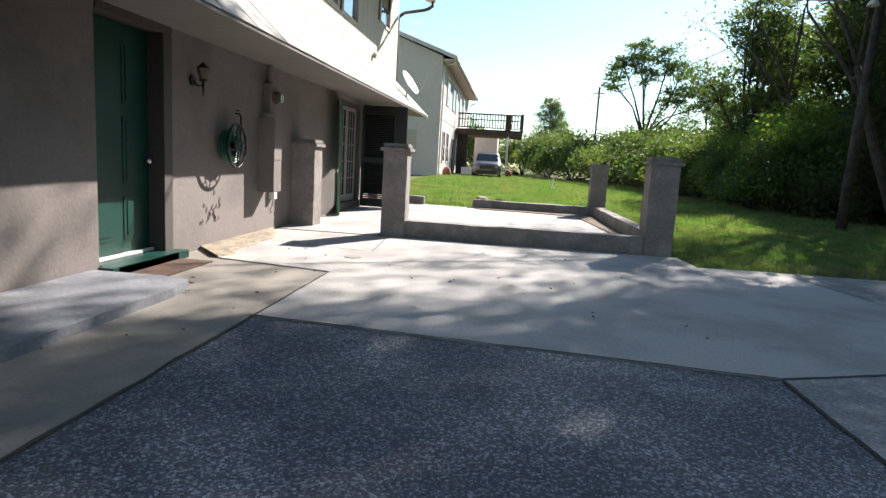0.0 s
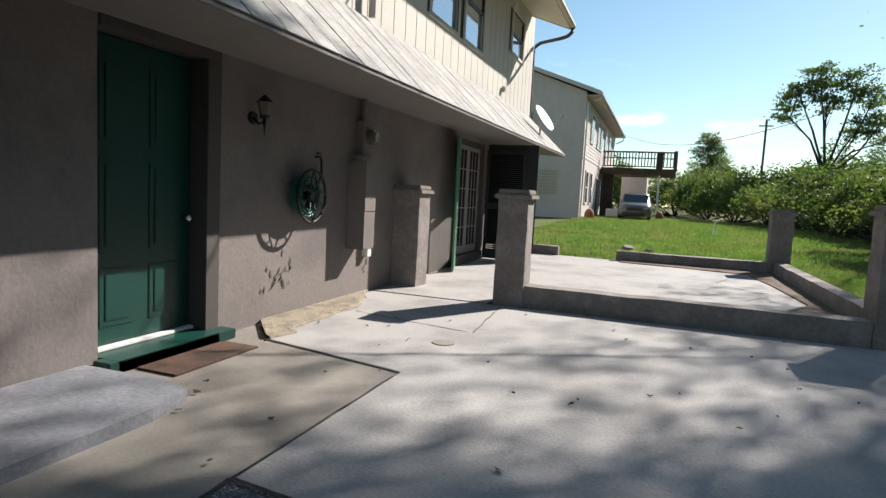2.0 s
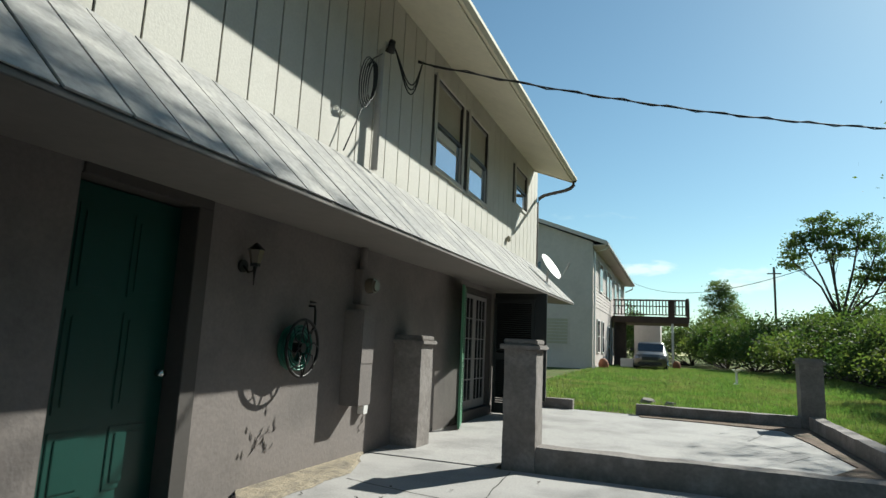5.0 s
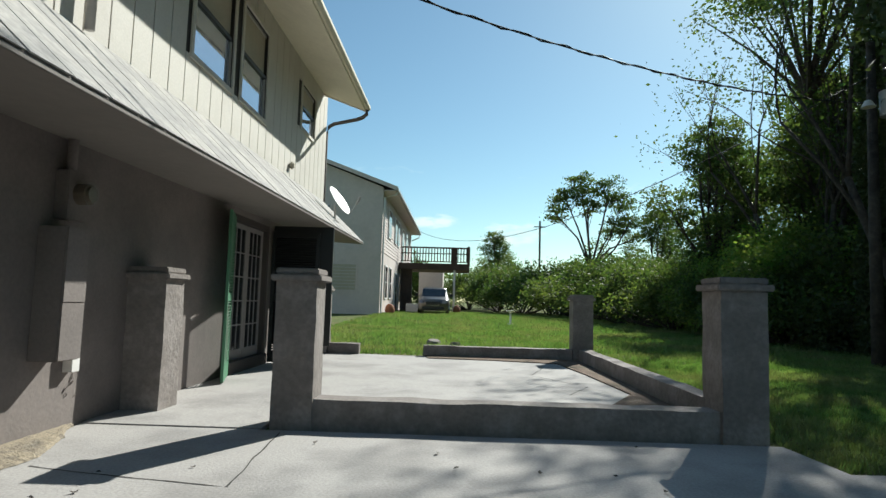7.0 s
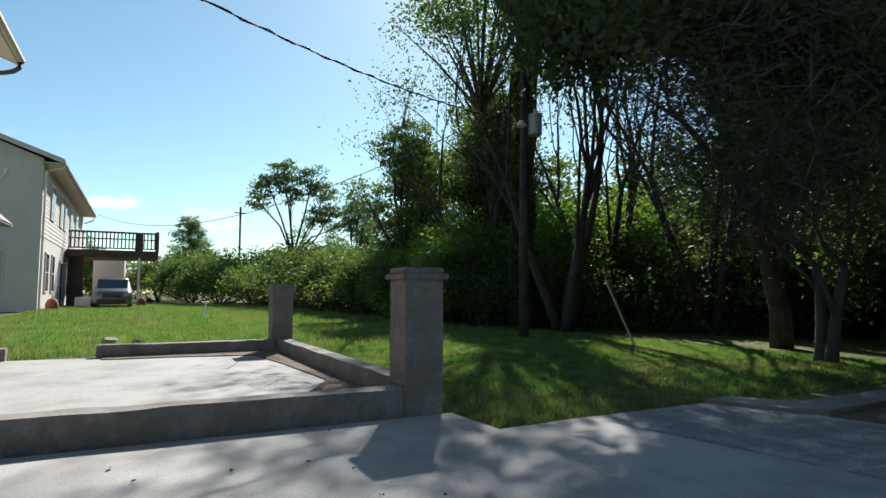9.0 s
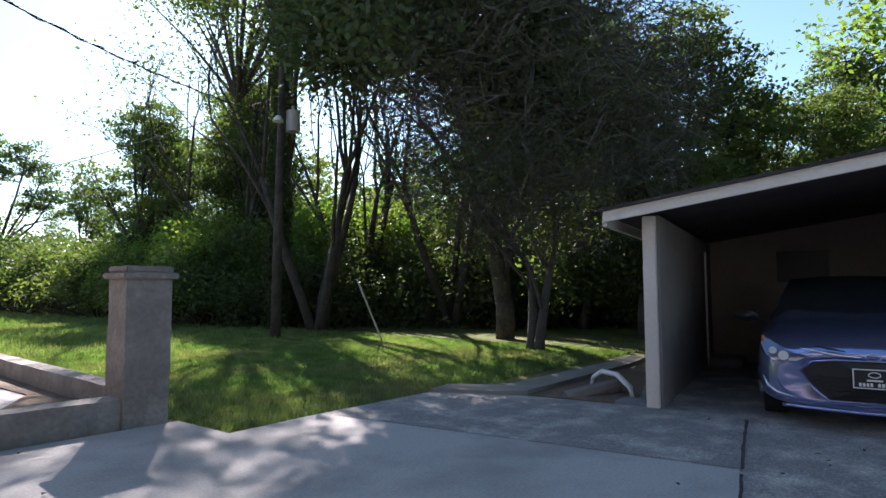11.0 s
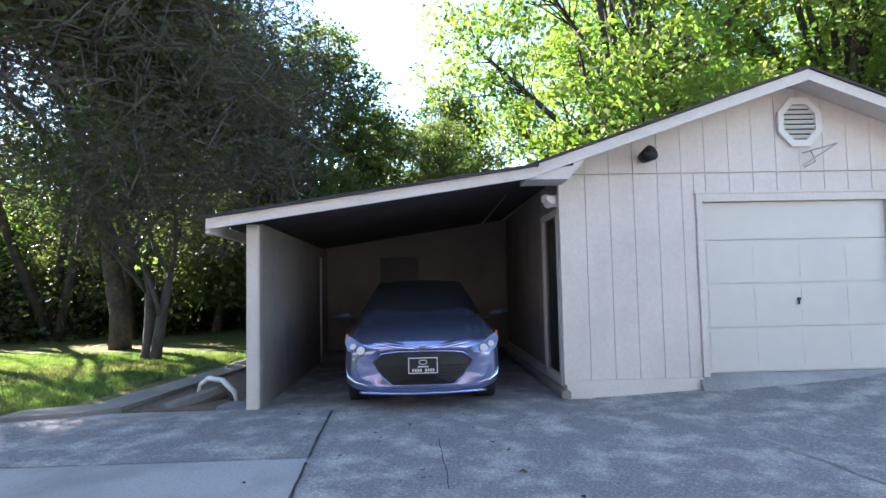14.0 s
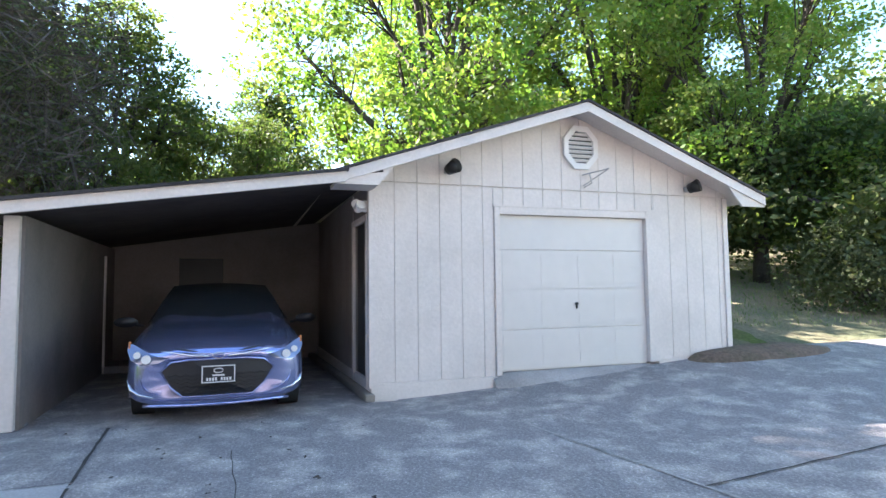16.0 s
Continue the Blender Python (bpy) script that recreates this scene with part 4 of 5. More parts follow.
for s in (0, 1):
    pts = [(-0.50, 2.60), (0.0, 2.60), (0.28, gz(0.28) - 0.02), (-0.50, gz(-0.50) - 0.02)]
    if s:
        pts = [(GW + 0.33, 2.54), (GW - 0.1, 2.54), (GW - 0.42, gz(GW - 0.42) - 0.02), (GW + 0.33, gz(GW + 0.33) - 0.02)]
    part("eave_box", profile(pts, "y", -OV - 0.001, -OV + 0.03), GARAGE, garage, "boxed eave end")
# vent and lights
vm = Matrix.Translation((3.05, 0.0, 3.35))
vent = thing("gable_vent", GM @ vm, "white octagonal louvred gable vent", "vent")
bm = bmesh.new()
oct_ = lambda r: [(r * math.cos(math.pi / 8 + k * math.pi / 4), r * 1.12 * math.sin(math.pi / 8 + k * math.pi / 4)) for k in range(8)]
o, i_ = oct_(0.30), oct_(0.22)
vo, vi = [[bm.verts.new((x, d, z)) for x, z in pts] for pts, d in ((o, -0.04), (i_, -0.04))], None
outer, inner = vo
back = [bm.verts.new((x, 0.0, z)) for x, z in o]
deep = [bm.verts.new((x, 0.0, z)) for x, z in i_]
for k in range(8):
    j = (k + 1) % 8
    bm.faces.new((outer[k], outer[j], inner[j], inner[k]))
    bm.faces.new((outer[k], outer[j], back[j], back[k]))
    bm.faces.new((inner[k], inner[j], deep[j], deep[k]))
part("vent_frame", bm, WHITE, vent)
bm = bmesh.new()
bm.faces.new([bm.verts.new((x, 0.003, z)) for x, z in i_])
part("vent_back", bm, BLACK, vent)
for k in range(7):
    z = -0.19 + k * 0.063
    wv = 0.19 if abs(z) > 0.14 else 0.215
    b = boxes((-wv, wv, -0.03, 0.012, -0.006, 0.006))
    bmesh.ops.rotate(b, verts=b.verts, matrix=Matrix.Rotation(radians(-40), 3, "X"), cent=(0, 0, 0))
    bmesh.ops.translate(b, verts=b.verts, vec=(0, -0.008, z))
    part("slat", b, WHITE, vent)
for uu, zz in ((1.03, 2.89), (4.92, 2.81)):
    fl = thing("floodlight", GM @ pose(uu, 0, zz), "weathered bronze floodlight on the garage gable", "floodlight", "garage floodlights")
    part("housing", disc(bmesh.new(), pose(0.02, -0.13, 0.04, 75, 0, 25), 0.07, 0.16, 14, 0.10), IRON, fl, smooth=True)
    part("bracket", boxes((-0.05, 0.05, -0.05, 0.02, -0.02, 0.06), bevel=0.01), GALV, fl)
br = gpart("hoop_bracket", tube(tube(tube(bmesh.new(), [(3.08, 0.00, 2.96), (3.38, -0.22, 3.03)], 0.009, 5), [(3.08, 0.00, 2.80), (3.38, -0.22, 3.03)], 0.009, 5),
                                 [(3.20, 0.00, 2.98), (3.16, -0.12, 2.83), (3.10, 0.00, 2.78)], 0.009, 5), GALV, label="bent grey metal bracket fixed to the gable", category="bracket")
sm = thing("side_floodlight", GM @ pose(-0.03, 0.14, 2.42), "white twin floodlight beside the side door", "floodlight")
part("housing", disc(disc(bmesh.new(), pose(-0.10, -0.05, -0.02, 60, 0, 20), 0.05, 0.12, 12, 0.065), pose(-0.12, 0.09, 0.04, 100, 0, 0), 0.05, 0.12, 12, 0.065), WHITE, sm)
part("base", boxes((-0.07, 0.02, -0.05, 0.07, -0.07, 0.07), bevel=0.015), WHITE, sm)

# carport
cp = thing("carport", CM, "lean-to carport with a stucco side wall and a sloping dark-ceilinged roof", "carport")
cz = lambda u: 2.155 + (u + 4.14) * 0.1456
part("side_wall", boxes((-3.82, -3.65, 0.04, 5.4, -0.1, 2.16)), STUCCO, cp, "grey stucco side wall")
part("end_post", boxes((-3.82, -3.68, -0.04, 0.04, 0.0, 2.15), bevel=0.006), GARAGE, cp, "pale painted end post")
# back wall takes the same shade-darkened siding colour
part("back_wall", profile([(-3.70, -0.1), (0.35, -0.1), (0.35, 2.80), (-3.70, 2.20)], "y", 5.3, 5.4), GARAGE_SHADED, cp, "pale back wall, darkened for the carport's shade")
part("back_window", boxes((-2.55, -1.76, 5.27, 5.299, 1.45, 2.0)), BLACK, cp, "dark back opening")
part("white_pipe", boxes((-3.69, -3.62, 4.30, 4.37, 0.0, 1.98)), WHITE, cp, "white upright pipe")
part("inner_ledge", boxes((-3.69, -3.1, 4.3, 5.28, 0.0, 0.12)), CONCRETE_PAD, cp)
part("kerb", boxes((-0.12, -0.002, 0.02, 5.3, 0.0, 0.09), bevel=0.01), CONCRETE_OLD, cp, "low concrete ledge along the garage side")
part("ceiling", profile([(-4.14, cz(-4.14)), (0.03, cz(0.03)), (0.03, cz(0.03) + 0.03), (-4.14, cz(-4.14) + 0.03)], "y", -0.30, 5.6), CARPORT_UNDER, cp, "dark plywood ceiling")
part("roofing", profile([(-4.22, cz(-4.22) + 0.04), (-0.40, cz(-0.40) + 0.04), (-0.40, cz(-0.40) + 0.075), (-4.22, cz(-4.22) + 0.075)], "y", -0.40, 5.7), DARKROOF, cp, "dark roofing edge")
part("fascia", profile([(-4.18, cz(-4.18) - 0.08), (-0.42, cz(-0.42) - 0.08), (-0.42, cz(-0.42) + 0.045), (-4.18, cz(-4.18) + 0.045)], "y", -0.36, -0.305), GARAGE, cp, "pale fascia board")
part("side_fascia", boxes((-4.20, -4.15, -0.30, 5.6, 2.03, 2.15)), GARAGE, cp)

# raised walk and pit beside the carport
part("kerb_walk", prism([(6.86, 8.68), (7.22, 7.90), (7.52, 7.62), (11.0, 7.72), (12.3, 7.9), (12.3, 8.3), (11.0, 8.14), (7.7, 8.1), (7.3, 8.72)], -0.1, 0.04, 0.015), CONCRETE_OLD, kind="structure",
     label="narrow worn concrete path strip")
part("soil_patch", prism([(7.5, 7.6), (7.66, 6.4), (8.5, 6.2), (12.5, 6.9), (11.2, 7.7)], -0.1, -0.008, 0.0), SOIL, kind="structure", label="bare soil hollow beside the carport")
part("drain_pipe", tube(bmesh.new(), [(8.05, 6.45, -0.05), (8.08, 6.5, 0.12), (8.2, 6.72, 0.24), (8.38, 7.0, 0.24), (8.5, 7.18, 0.14), (8.55, 7.25, -0.05)], 0.035, 10), WHITE, label="white plastic hose arching over the soil", category="pipe", smooth=True)
part("slab_stub", boxes((7.62, 7.95, 5.98, 6.5, -0.05, 0.03), bevel=0.01), CONCRETE_PAD, label="small concrete block at the foot of the carport wall", category="block")
part("stone", disc(bmesh.new(), pose(8.05, 7.0, 0.0, 80, 0, 60), 0.12, 0.8, 9, 0.10), CONCRETE_OLD, label="weathered log-like stone lying in the soil hollow", category="stone")


# ---- cars ----
def car_body(L, W, stations, ):
    """A smooth body shell from cross-section stations (x, half width, belt z, roof z, roof half width, sill z)."""
    bm = bmesh.new()
    rings = []
    for x, hw, belt, roofz, rw, sill, nose in stations:
        pts = [(0.0, sill), (hw * 0.9, sill), (hw * 0.985, sill + 0.12), (hw, (sill + belt) / 2), (hw * 0.97, belt - 0.06), (hw * 0.9, belt),
               (rw + (hw * 0.9 - rw) * 0.45, belt + (roofz - belt) * 0.55), (rw, roofz - 0.04), (rw * 0.8, roofz), (0, roofz + 0.01)]
        bend = lambda y: x + nose * (y / W) ** 2
        half = [(bend(y), y, z) for y, z in pts]
        ring = [bm.verts.new(p) for p in half] + [bm.verts.new((p[0], -p[1], p[2])) for p in half[-2:0:-1]]
        rings.append(ring)
    n = len(rings[0])
    for a, b in zip(rings, rings[1:]):
        for k in range(n):
            bm.faces.new((a[k], a[(k + 1) % n], b[(k + 1) % n], b[k]))
    bm.faces.new(rings[0])
    bm.faces.new(rings[-1])
    return bm


def wheel(parent, x, y, r, w=0.22):
    t = part("wheel", disc(bmesh.new(), pose(x, y, r, 90, 0, 0), r, w, 28), RUBBER, parent, "black tyre")
    s = 1 if y > 0 else -1
    bm = disc(bmesh.new(), pose(x, y + s * (w / 2 + 0.004), r, 90, 0, 0), r * 0.66, 0.01, 24)
    for k in range(5):
        a = 2 * math.pi * k / 5
        tube(bm, [(x, y + s * (w / 2 + 0.015), r), (x + r * 0.62 * math.cos(a), y + s * (w / 2 + 0.012), r + r * 0.62 * math.sin(a))], [0.05, 0.035], 6)
    rim = part("rim", bm, CHROME, t, "alloy rim")


def sedan(m):
    """Front towards local -x."""
    c = thing("sedan", m, "parked silver-blue sedan with chrome grille wings and a black dealer plate", "car")
    W = 0.955
    st = [(-0.02, 0.66, 0.64, 0.72, 0.50, 0.24, 0.30), (0.02, 0.84, 0.74, 0.80, 0.60, 0.20, 0.30), (0.16, 0.92, 0.83, 0.89, 0.62, 0.19, 0.26), (0.50, 0.95, 0.90, 0.97, 0.66, 0.19, 0.2),
          (1.10, 0.955, 0.95, 1.04, 0.70, 0.19, 0.1), (1.40, 0.955, 0.97, 1.08, 0.71, 0.19, 0.06), (2.25, 0.955, 0.98, 1.48, 0.58, 0.19, 0.0), (2.9, 0.955, 0.98, 1.52, 0.58, 0.19, 0.0),
          (3.5, 0.95, 0.99, 1.46, 0.56, 0.20, 0.0), (4.4, 0.93, 1.0, 1.12, 0.6, 0.22, -0.05), (4.95, 0.86, 0.94, 0.98, 0.6, 0.28, -0.15)]
    ob = part("body", car_body(4.95, W, st), CARPAINT, c, smooth=True)
    s = ob.modifiers.new("smooth", "SUBSURF")
    s.levels = s.render_levels = 2
    # glasshouse laid just over the shell
    bm = bmesh.new()
    rows = [[(1.36 + 0.12 * (y / 0.8) ** 2, y, 1.10 - 0.06 * (y / 0.8) ** 2) for y in (-0.80, -0.4, 0, 0.4, 0.80)], [(1.78 + 0.08 * (y / 0.8) ** 2, y, 1.35 - 0.06 * (y / 0.7) ** 2) for y in (-0.72, -0.36, 0, 0.36, 0.72)],
            [(2.20, y, 1.555 - 0.04 * (y / 0.6) ** 2) for y in (-0.60, -0.3, 0, 0.3, 0.60)], [(3.3, y, 1.56 - 0.04 * (y / 0.6) ** 2) for y in (-0.60, -0.3, 0, 0.3, 0.60)]]
    vs = [[bm.verts.new(p) for p in r] for r in rows]
    for a, b in zip(vs, vs[1:]):
        for k in range(4):
            bm.faces.new((a[k], a[k + 1], b[k + 1], b[k]))
    part("windshield", bm, PANE, c, "dark raked windshield", smooth=True)
    for s_ in (-1, 1):
        bm = bmesh.new()
        f = [bm.verts.new(p) for p in ((1.85, s_ * 0.875, 1.02), (2.35, s_ * 0.67, 1.42), (3.3, s_ * 0.66, 1.42), (4.0, s_ * 0.86, 1.05))]
        bm.faces.new(f)
        part("side_window", bm, PANE, c)
        part("mirror", disc(bmesh.new(), pose(1.62, s_ * 1.09, 1.06, 0, 82, 0) @ Matrix.Diagonal((0.62, 1.25, 1, 1)), 0.11, 0.12, 16, 0.07), PLASTIC_BLACK, c, "black wing mirror", smooth=True)
        part("mirror_arm", tube(bmesh.new(), [(1.70, s_ * 0.9, 0.99), (1.66, s_ * 1.02, 1.02)], 0.02, 6), PLASTIC_BLACK, c)
        # headlamps follow the corner of the nose
        pts = [(0.085, 0.50, 0.70), (0.10, 0.58, 0.655), (0.145, 0.74, 0.64), (0.20, 0.84, 0.70), (0.27, 0.88, 0.80), (0.30, 0.87, 0.875), (0.24, 0.80, 0.85), (0.15, 0.66, 0.76)]
        pts = [(x - 0.035, s_ * (y + 0.012), z + 0.012) for x, y, z in pts]
        bm = bmesh.new()
        ctr = bm.verts.new((0.125, s_ * 0.76, 0.745))
        vs = [bm.verts.new(p) for p in pts]
        for k in range(len(vs)):
            bm.faces.new((ctr, vs[k], vs[(k + 1) % len(vs)]))
        hl = part("headlamp", bm, LAMPGLASS, c, "clear headlamp", smooth=True)
        part("projector", disc(bmesh.new(), pose(0.095, s_ * 0.70, 0.715, 0, 90, 0), 0.045, 0.05, 16), WHITE, hl)
        part("projector", disc(bmesh.new(), pose(0.145, s_ * 0.79, 0.76, 0, 90, 0), 0.035, 0.05, 16), WHITE, hl)
        part("turn_lens", tube(bmesh.new(), [(0.27, s_ * 0.872, 0.895), (0.235, s_ * 0.872, 0.83)], [0.016, 0.010], 6), AMBER, hl, "amber side lens")
        # chrome wing from badge to lamp, fog lamp
        part("chrome_wing", tube(bmesh.new(), [(-0.035, s_ * 0.09, 0.735), (-0.01, s_ * 0.26, 0.745), (0.04, s_ * 0.42, 0.775), (0.075, s_ * 0.56, 0.80)], [0.012, 0.016, 0.012, 0.005], 8), CHROME, c, smooth=True)
        part("vent_slot", tube(bmesh.new(), [(-0.01, s_ * 0.20, 0.785), (0.03, s_ * 0.33, 0.805), (0.07, s_ * 0.44, 0.825)], [0.004, 0.014, 0.004], 6), PLASTIC_BLACK, c)
        part("fog_lamp", tube(bmesh.new(), [(0.17, s_ * 0.88, 0.50), (0.14, s_ * 0.84, 0.40), (0.09, s_ * 0.76, 0.345), (0.05, s_ * 0.62, 0.315)], [0.005, 0.020, 0.016, 0.004], 8), CHROME, c, "fog lamp in a chrome blade", smooth=True)
    # grille
    g = [(-0.46, 0.68), (-0.28, 0.70), (0.28, 0.70), (0.46, 0.68), (0.56, 0.58), (0.46, 0.42), (0.34, 0.31), (-0.34, 0.31), (-0.46, 0.42), (-0.56, 0.58)]
    bend = lambda y, z: -0.045 + 0.30 * (y / W) ** 2 + (0.02 if z > 0.6 else 0)
    bm = bmesh.new()
    f = [bm.verts.new((bend(y, z), y, z)) for y, z in g]
    ctr = bm.verts.new((-0.058, 0, 0.50))
    for k in range(10):
        bm.faces.new((ctr, f[k], f[(k + 1) % 10]))
    part("grille", bm, PLASTIC_BLACK, c, "black hexagonal grille")
    part("grille_surround", tube(bmesh.new(), [(bend(y, z) - 0.006, y, z) for y, z in g], 0.014, 6, closed=True), CARPAINT, c, smooth=True)
    bm = bmesh.new()
    for r in range(6):
        z = 0.335 + r * 0.04
        hw = 0.33 + (z - 0.31) * 0.75
        tube(bm, [(bend(y, z) - 0.012, y, z + 0.012 * math.cos(y * 60)) for y in np.linspace(-hw, hw, 40)], 0.005, 4)
    part("grille_mesh", bm, IRON, c, "wavy grille mesh")
    part("badge", tube(bmesh.new(), [(-0.065, 0.06 * math.cos(a), 0.745 + 0.033 * math.sin(a)) for a in (2 * math.pi * k / 18 for k in range(18))], 0.006, 5, closed=True), CHROME, c, "oval chrome badge")
    part("lip", tube(bmesh.new(), [(bend(y, 0) - 0.01, y, 0.225) for y in np.linspace(-0.72, 0.72, 15)], 0.018, 6), CARPAINT, c, "lower lip", smooth=True)
    pl = part("plate", boxes((-0.085, -0.075, -0.165, 0.165, 0.405, 0.59), bevel=0.004), PLASTIC_BLACK, c, "black dealer plate with pale border and a line of small pale marks")
    part("plate_rim", boxes((-0.09, -0.085, -0.163, 0.163, 0.578, 0.588), (-0.09, -0.085, -0.163, 0.163, 0.407, 0.417), (-0.09, -0.085, -0.163, -0.153, 0.417, 0.578), (-0.09, -0.085, 0.153, 0.163, 0.417, 0.578)), WHITE, pl)
    part("plate_marks", boxes(*[(-0.09, -0.085, -0.125 + k * 0.028, -0.106 + k * 0.028, 0.428, 0.46) for k in range(9) if k != 4], (-0.09, -0.085, -0.06, 0.06, 0.476, 0.492)), WHITE, pl)
    part("plate_oval", tube(bmesh.new(), [(-0.088, 0.045 * math.cos(a), 0.535 + 0.024 * math.sin(a)) for a in (2 * math.pi * k / 16 for k in range(16))], 0.005, 4, closed=True), WHITE, pl)
    pl.location.z = 0.05
    for x in (0.95, 3.85):
        for y in (-0.79, 0.79):
            wheel(c, x, y, 0.34)
    return c


sedan(CM @ pose(-1.78, -0.46, 0.0, 0, 0, 90)).scale = (0.96, 0.985, 0.95)


def suv(m):
    c = thing("suv", m, "parked silver sport utility car seen from the front", "car")
    st = [(0.0, 0.85, 0.95, 1.0, 0.6, 0.3, 0.2), (0.2, 1.05, 1.05, 1.1, 0.8, 0.28, 0.15), (1.2, 1.1, 1.15, 1.25, 0.85, 0.28, 0), (2.0, 1.1, 1.2, 1.9, 0.78, 0.28, 0), (4.4, 1.1, 1.2, 1.95, 0.78, 0.3, 0), (5.2, 1.05, 1.2, 1.5, 0.8, 0.35, 0)]
    part("body", car_body(5.2, 1.1, st), SUVPAINT, c, smooth=True)
    part("windshield", boxes((0, 0.02, -0.82, 0.82, 0, 0.82)), PANE, c).matrix_local = pose(1.18, 0, 1.27, 0, 50, 0)
    part("grille", boxes((-0.03, 0.1, -0.5, 0.5, 0.68, 0.9), (-0.03, 0.1, -0.75, 0.75, 0.38, 0.55), bevel=0.02), PLASTIC_BLACK, c)
    for s in (-1, 1):
        part("headlamp", boxes((0.02, 0.25, s * 0.78 - 0.17, s * 0.78 + 0.17, 0.78, 0.98), bevel=0.04), LAMPGLASS, c)
        part("mirror", boxes((1.3, 1.4, s * 1.22 - 0.12, s * 1.22 + 0.12, 1.25, 1.45), bevel=0.04), PLASTIC_BLACK, c)
        for x in (0.95, 4.1):
            wheel(c, x, s * 0.96, 0.42)


suv(pose(-0.62, 44.0, 0.30, 0, 0, 90))

# ---- neighbouring house ----
nh = thing("neighbour_house", pose(0, 40, 0.28), "two-storey pale grey neighbouring house with lap siding above painted block", "house")
part("wall", boxes((-16.5, -3.78, 0, 24, -0.3, 3.85)), NSIDING, nh, "painted block ground floor")
part("gable_wall", profile([(-16.45, 3.84), (-3.80, 3.84), (-3.80, 7.95), (-10.1, 10.36), (-16.45, 7.95)], "y", 0.02, 23.9), NSIDING, nh, "pale upper wall")
part("belt_board", boxes((-16.5, -3.74, -0.03, 0.02, 3.80, 3.92)), NSIDING, nh)
part("roof", profile([(-2.85, 7.93), (-10.1, 10.60), (-17.3, 7.93), (-17.3, 7.85), (-10.1, 10.5), (-2.85, 7.84)], "y", -0.35, 24.5), DARKROOF, nh, "dark roof")
part("bargeboard", profile([(-2.85, 7.93), (-10.1, 10.60), (-10.1, 10.34), (-2.85, 7.67)], "y", -0.40, -0.355), NSIDING, nh, "grey bargeboard")
part("soffit", boxes((-3.80, -2.97, -0.3, 24.3, 7.66, 7.72)), NSIDING, nh)
part("gutter", boxes((-2.95, -2.80, -0.35, 24.4, 7.70, 7.84), bevel=0.02), GALV, nh, "pale gutter")
part("downpipe", tube(bmesh.new(), [(-2.9, 0.2, 7.7), (-3.0, 0.15, 7.5), (-3.68, 0.12, 7.3), (-3.70, 0.12, 0)], 0.06, 6), WHITE, nh)
part("downpipe", tube(bmesh.new(), [(-2.9, 23.5, 7.7), (-3.0, 23.5, 7.3), (-3.68, 23.5, 7.0)], 0.06, 6), WHITE, nh)
for k in range(17):
    part("lap_board", profile([(-3.80, 3.95 + k * 0.225), (-3.765, 3.95 + k * 0.225), (-3.79, 4.165 + k * 0.225), (-3.80, 4.165 + k * 0.225)], "y", 0.0, 23.9), NSIDING, nh)
for (y0, y1, z0, z1) in ((2.0, 3.0, 1.1, 3.1), (4.6, 5.4, 1.1, 3.1), (8.3, 9.3, 0.1, 2.9), (11.5, 12.3, 0.9, 3.0), (3.2, 4.6, 5.2, 7.0), (7.4, 8.6, 5.2, 7.0), (9.6, 10.6, 5.2, 7.0), (13.2, 14.6, 4.2, 6.9), (17, 18.5, 5.2, 7.0)):
    w = part("window", boxes((-3.79, -3.70, y0 - 0.1, y1 + 0.1, z0 - 0.1, z1 + 0.1), bevel=0.01), WHITE, nh, "white-framed side window")
    part("pane", boxes((-3.72, -3.69, y0, y1, z0, (z0 + z1) / 2 - 0.03), (-3.72, -3.69, y0, y1, (z0 + z1) / 2 + 0.03, z1)), PANE, w)
w = part("window", boxes((-7.4, -5.2, -0.05, 0.02, 1.40, 3.20), bevel=0.01), NSIDING, nh, "wide window with a closed blind")
part("blind", boxes(*[(-7.3, -5.3, -0.07, -0.052, 1.5 + k * 0.2, 1.67 + k * 0.2) for k in range(8)]), BLIND, w)
w = part("window", boxes((-8.6, -7.0, -0.05, 0.02, 4.9, 6.8), bevel=0.01), NSIDING, nh)
part("pane", boxes((-8.5, -7.1, -0.07, -0.052, 5.0, 6.7)), PANE, w)
# deck
dk = thing("deck", pose(0, 51, 0.3), "dark wooden raised deck with baluster railing on posts", "deck")
part("deck_floor", boxes((-3.7, 1.95, 0, 5, 3.45, 3.95)), DECKWOOD, dk)
part("rail", boxes((-3.6, 1.95, 0, 0.08, 5.15, 5.27), (-3.6, 1.95, 0, 0.06, 4.05, 4.13), (1.87, 1.95, 0.08, 5, 5.15, 5.27), (1.87, 1.95, 0.08, 5, 4.05, 4.13), (-3.6, 1.95, 0.01, 0.05, 4.7, 4.78)), DECKWOOD, dk)
for k in range(24):
    part("baluster", boxes((-3.5 + k * 0.235, -3.42 + k * 0.235, 0.01, 0.07, 4.05, 5.15)), DECKWOOD, dk)
for k in range(12):
    part("baluster", boxes((1.88, 1.94, 0.2 + k * 0.4, 0.27 + k * 0.4, 4.05, 5.15)), DECKWOOD, dk)
for x in (-3.5, 0.75):
    part("post", boxes((x - 0.08, x + 0.08, 0.1, 0.26, -0.3, 3.45)), WHITE if x > 0 else DECKWOOD, dk)
part("rail_post", boxes((0.45, 0.95, 0.1, 0.5, 3.95, 5.25)), DECKWOOD, dk)
part("rail_post", boxes((1.75, 1.97, -0.02, 0.2, 3.8, 5.35)), DECKWOOD, dk)
part("steps", boxes((-3.6, -2.7, 0.5, 1.1, -0.3, 3.5)), DECKWOOD, dk)
